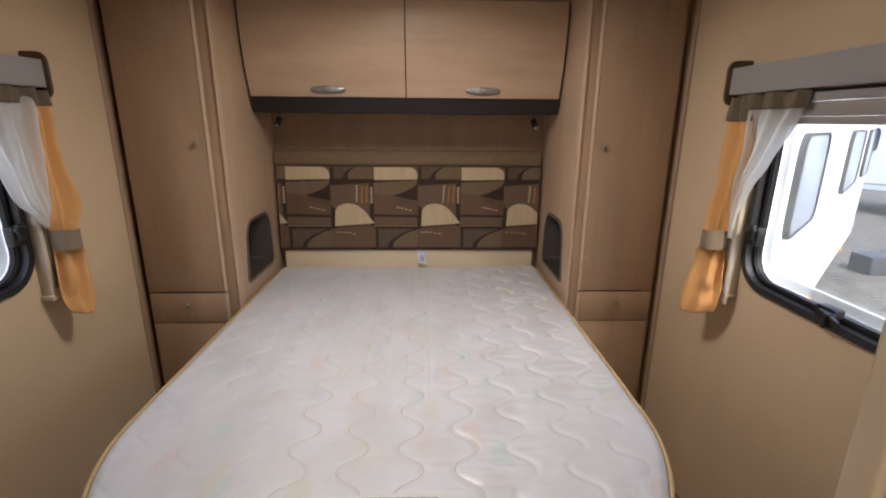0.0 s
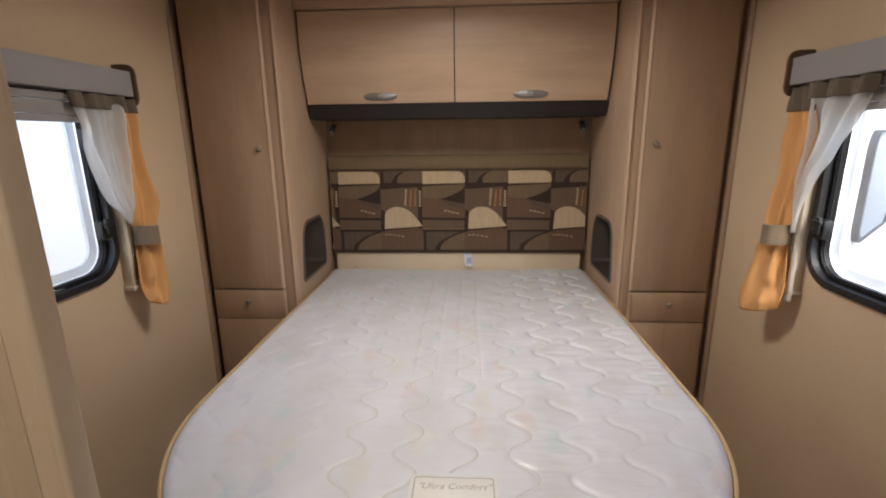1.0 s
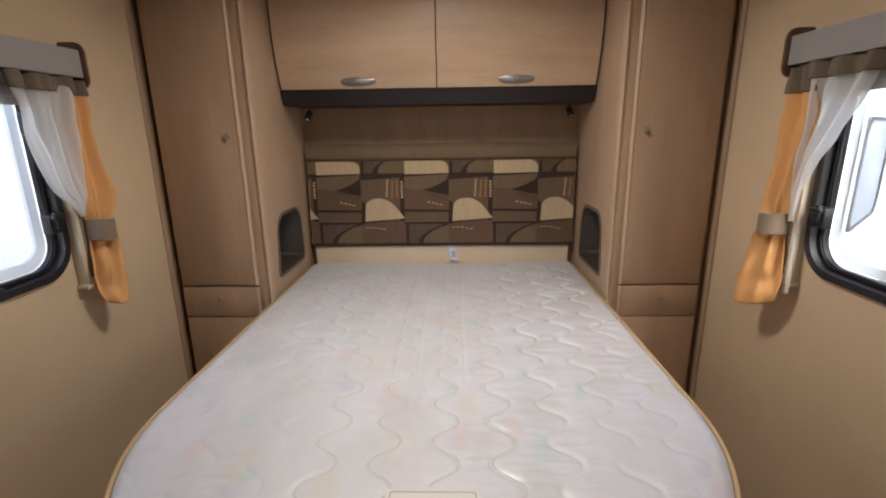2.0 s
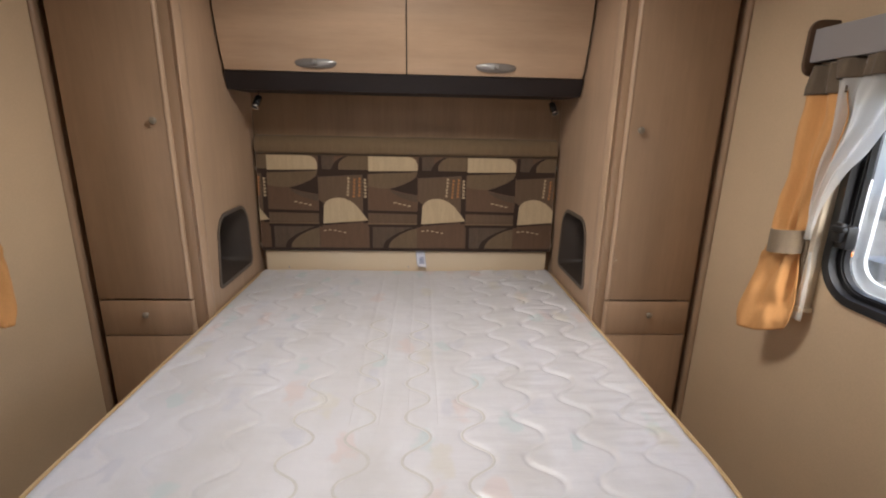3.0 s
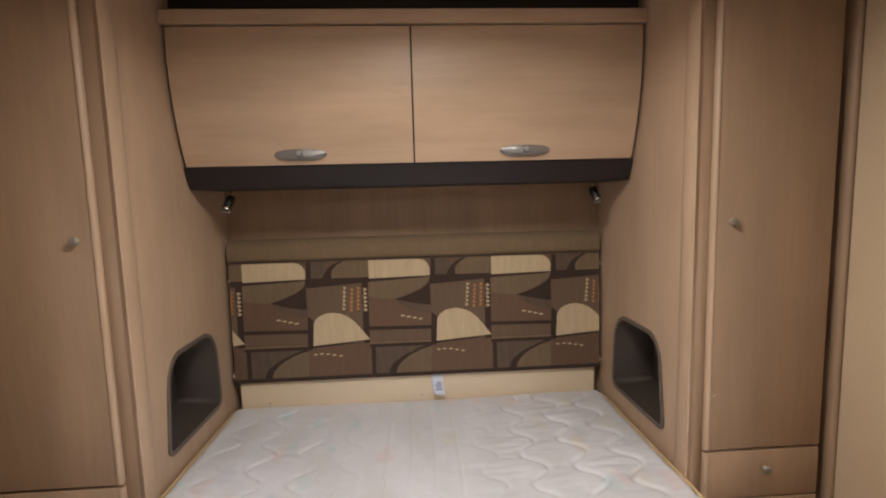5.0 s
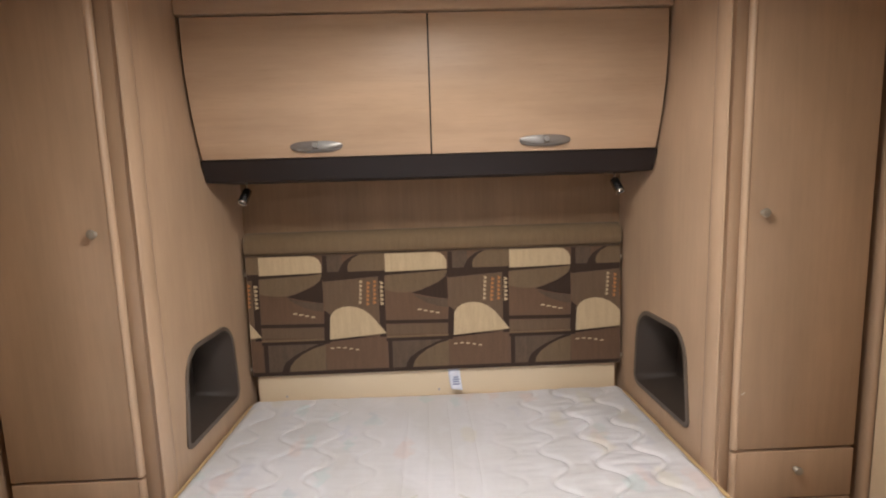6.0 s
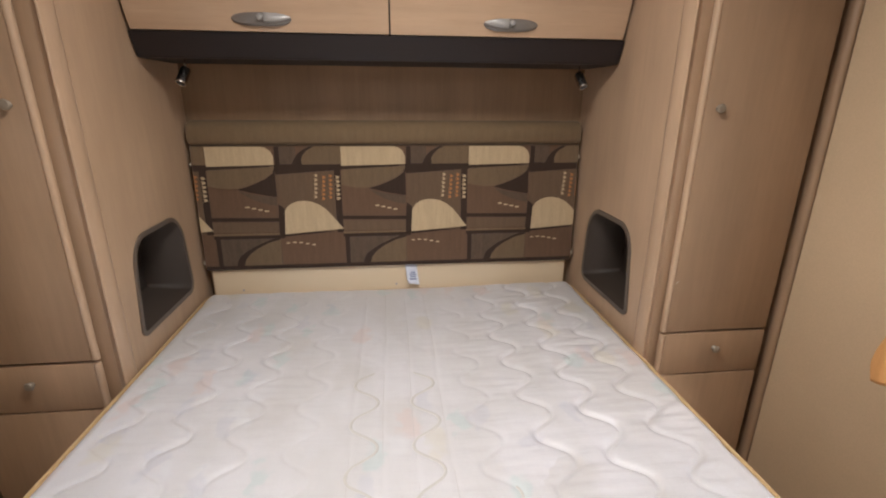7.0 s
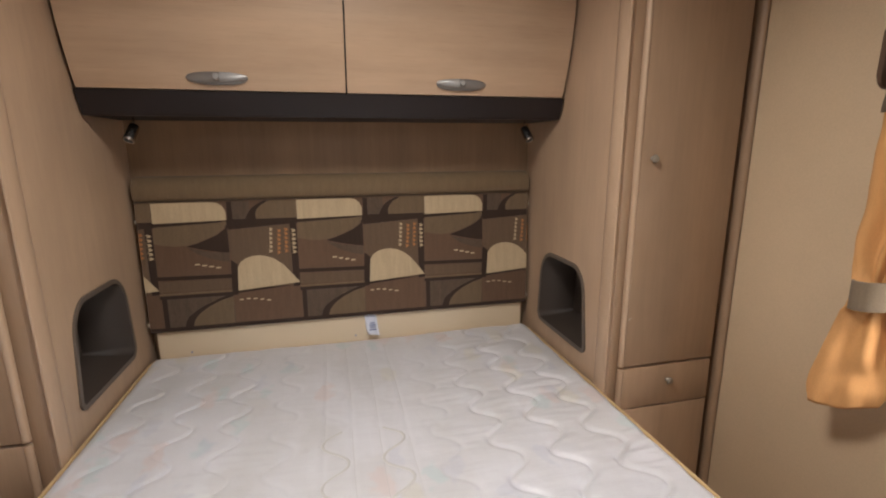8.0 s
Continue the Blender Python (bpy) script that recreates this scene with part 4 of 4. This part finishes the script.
part("quilted_top", mattress_top(), TICKING, mattress, "quilted damask top with faded pastel leaves", angle=75)
border = bmesh.new()
levels = []
for z, inset in ((0.646, 0.004), (0.635, 0.000), (0.600, -0.004), (0.560, -0.003), (0.540, 0.001), (0.532, 0.006)):
    levels.append([border.verts.new((x, y, z)) for x, y in bed_outline(inset)])
for p, q in zip(levels, levels[1:]):
    for i in range(len(p)):
        j = (i + 1) % len(p)
        border.faces.new((p[i], p[j], q[j], q[i]))
border.faces.new(levels[-1])
part("border", border, TICKING, mattress, "off-white side border", angle=60)
for z in (0.656, 0.540):
    part("piping", tube([(x, y, z) for x, y in bed_outline(-0.0005)], 0.0048, 8, closed=True), PIPING, mattress, "mustard-yellow piping")

# beige thread, darkened to paint the shade of the quilting grooves as well
SHADED_THREAD = woven("beige_thread_and_shade", (0.53, 0.51, 0.48), vary=0.08)
FOLD_LINE = woven("fold_line", (0.47, 0.45, 0.44), vary=0.1)


def stitched(line, lift, r, material, far, near=-2.0):
    """A row of thread or a fold line sunk in its groove, as far as the mattress reaches."""
    run = []
    for i in range(360):
        y = FOOT_C - FOOT_R + 0.04 + (BED_BACK - 0.04 - FOOT_C + FOOT_R - 0.04) * i / 359
        x = line(y)
        if near < y < far and abs(x) < half_width(y) - 0.035 and not (abs(x - 0.032) < 0.095 and y < -1.03):
            run.append((x, y, MAT_TOP - 0.006 + quilt(x, y) + lift))
    if len(run) > 4:
        part("groove_line", tube(run, r, 6, squash=0.45), material, mattress)


# wide flat tubes: thread together with the soft shade of its groove
for k, far in ((-2, -0.42), (-1, -0.02), (0, -0.02), (1, -0.42)):
    stitched(lambda y, k=k: stitch_x(k, y), 0.0004, 0.0034, SHADED_THREAD, far)
# thin darker lines along the straight folds
for x in FOLDS:
    stitched(lambda y, x=x: x + 0.002 * math.sin(y * 9), -0.0002, 0.0008, FOLD_LINE, 0.5, -0.62)

lab = part("sewn_label", box(-0.060, 0.124, -1.125, -1.034, 0.6690, 0.6712, 0.0005), LABEL, mattress, "satin maker's label with grey script")
part("label_border", ring(rrect(-0.052, 0.116, -1.118, -1.041, 0.006), rrect(-0.0495, 0.1135, -1.1155, -1.0435, 0.005), "z", 0.6713, 0.6717), LABEL_INK, lab)


def words(text, size, at, material, parent, shear=0.0):
    """Flat lettering in the built-in font, turned to mesh."""
    cu = bpy.data.curves.new("lettering", "FONT")
    cu.body, cu.size, cu.shear, cu.align_x, cu.align_y = text, size, shear, "CENTER", "CENTER"
    tmp = new("lettering_curve", cu)
    dg = bpy.context.evaluated_depsgraph_get()
    dg.update()
    me = bpy.data.meshes.new_from_object(tmp.evaluated_get(dg))
    bpy.data.objects.remove(tmp)
    bpy.data.curves.remove(cu)
    bm = bmesh.new()
    bm.from_mesh(me)
    bpy.data.meshes.remove(me)
    bmesh.ops.transform(bm, verts=bm.verts, matrix=at)
    return part("lettering", bm, material, parent, smooth=False)


words('"Ultra Comfort"', 0.023, pose(0.032, -1.068, 0.6716), LABEL_INK, lab, 0.35)
TAG_ROWS = ((0.7625, 0.5735, 0.034, 0.078), (0.735, 0.5725, 0.037, 0.081), (0.708, 0.5690, 0.040, 0.084), (0.692, 0.5600, 0.043, 0.086), (0.684, 0.5500, 0.047, 0.088))
tag = bmesh.new()
tag_rows = [[tag.verts.new((x0 + (x1 - x0) * i / 4, y - 0.004 * (i / 4 - 0.5) ** 2, z + 0.006 * (1 - i / 4) * (k > 2))) for i in range(5)] for k, (z, y, x0, x1) in enumerate(TAG_ROWS)]
for p, q in zip(tag_rows, tag_rows[1:]):
    for i in range(4):
        tag.faces.new((p[i], p[i + 1], q[i + 1], q[i]))
tag_ob = thickened(part("care_tag", tag, PAPER, mattress, "small curled white care tag with blue print"), 0.0008)
for i, (tw, tz, ty) in enumerate(((0.018, 0.724, 0.5697), (0.026, 0.716, 0.5685), (0.022, 0.708, 0.5670), (0.026, 0.700, 0.5620))):
    part("print_bar", box(0.064 - tw / 2, 0.064 + tw / 2, ty, ty + 0.0005, tz, tz + 0.005), INK, tag_ob)


# ---- ceiling lamps ----
def downlight(x, y, r, group):
    c = root("ceiling_light", (x, y, CEIL_Z), "round recessed warm ceiling light", "ceiling light", group)
    loop = [(x + (r + 0.012) * math.cos(2 * math.pi * k / 32), y + (r + 0.012) * math.sin(2 * math.pi * k / 32)) for k in range(32)]
    hole = [(x + r * math.cos(2 * math.pi * k / 32), y + r * math.sin(2 * math.pi * k / 32)) for k in range(32)]
    part("bezel", ring(loop, hole, "z", CEIL_Z - 0.012, CEIL_Z - 0.0005), SATIN, c, "satin bezel")
    part("diffuser", prism(hole, "z", CEIL_Z - 0.008, CEIL_Z - 0.001), GLOW, c, "glowing diffuser")


downlight(0.01, -0.50, 0.155, "ceiling lights")
downlight(0.0, -2.05, 0.16, "ceiling lights")
downlight(0.0, -2.75, 0.16, "ceiling lights")


# ---- outside ----
GROUND_Z = -0.75
setting("ground", box(-400, 400, -400, 400, GROUND_Z - 0.5, GROUND_Z), GRAVEL, "grey gravel yard", "ground")


def caravan(x, y, turn, length, windows, label):
    c = root("parked_caravan", (0, 0, 0), label, "caravan", "parked caravans")
    L, W, H = length, 2.2, 2.60
    prof = [(-L / 2, 0.60), (-L / 2 - 0.1, 1.0), (-L / 2 + 0.05, 2.1), (-L / 2 + 0.5, H), (L / 2 - 0.6, H), (L / 2 - 0.1, 2.2), (L / 2 + 0.05, 1.3), (L / 2, 0.60)]
    part("body", prism(prof, "y", -W / 2, W / 2, 0.05), WHITE_GEL, c, "white bodywork")
    for side in (-1, 1):
        for w0, w1 in windows:
            w = part("window", prism(rrect(w0, w1, 1.56, 2.12, 0.1), "y", side * W / 2, side * (W / 2 + 0.02), 0.004), TINTED, c, "pale tinted window")
            part("window_seal", ring(rrect(w0 - 0.055, w1 + 0.055, 1.545, 2.135, 0.12), rrect(w0, w1, 1.56, 2.12, 0.1), "y", side * W / 2, side * (W / 2 + 0.03)), SEAL, w, "grey rubber seal")
        for mx in (-L / 2 + 1.1, -L / 2 + 2.4, L / 2 - 1.6):
            part("side_marker", box(mx - 0.06, mx + 0.06, side * (W / 2 + 0.0125), side * (W / 2 + 0.03), 0.66, 0.70, 0.004), AMBER, c, "small amber side marker")
        part("skirt_strip", box(-L / 2, L / 2, side * (W / 2 + 0.001), side * (W / 2 + 0.012), 0.74, 0.78), PELMET_GREY, c)
        part("wheel", lathe([(0.10, -0.09), (0.30, -0.08), (0.30, 0.08), (0.10, 0.09)], pose(-0.2, side * (W / 2 - 0.12), 0.31, 90)), TYRE, c)
    part("end_window", prism(rrect(-0.8, 0.8, 1.1, 1.65, 0.1), "x", L / 2 + 0.02, L / 2 + 0.055), TINTED, c, "dark end window")
    part("drawbar", tube([(L / 2, -0.5, 0.42), (L / 2 + 1.1, 0, 0.42), (L / 2, 0.5, 0.42)], 0.04), PELMET_GREY, c)
    c.matrix_world = pose(x, y, GROUND_Z, 0, 0, turn)
    return c


caravan(3.319, 3.281, 43.05, 6.4, ((-2.70, -1.80), (-0.13, 1.17), (2.0, 2.8)), "white touring caravan parked on the gravel yard")
caravan(12.5, 9.6, 120, 5.6, ((-1.9, -0.9), (0.6, 1.7)), "white touring caravan standing further off")
crate = prism(rrect(6.72, 7.20, 4.52, 4.92, 0.04), "z", GROUND_Z, GROUND_Z + 0.28, 0.02)
tagged(part("plastic_crate", crate, CRATE_BLUE, None, "blue-grey plastic crate standing on the gravel"), category="crate")
caravan(-3.5, -0.2, 90, 7.0, (), "plain white caravan parked close alongside")
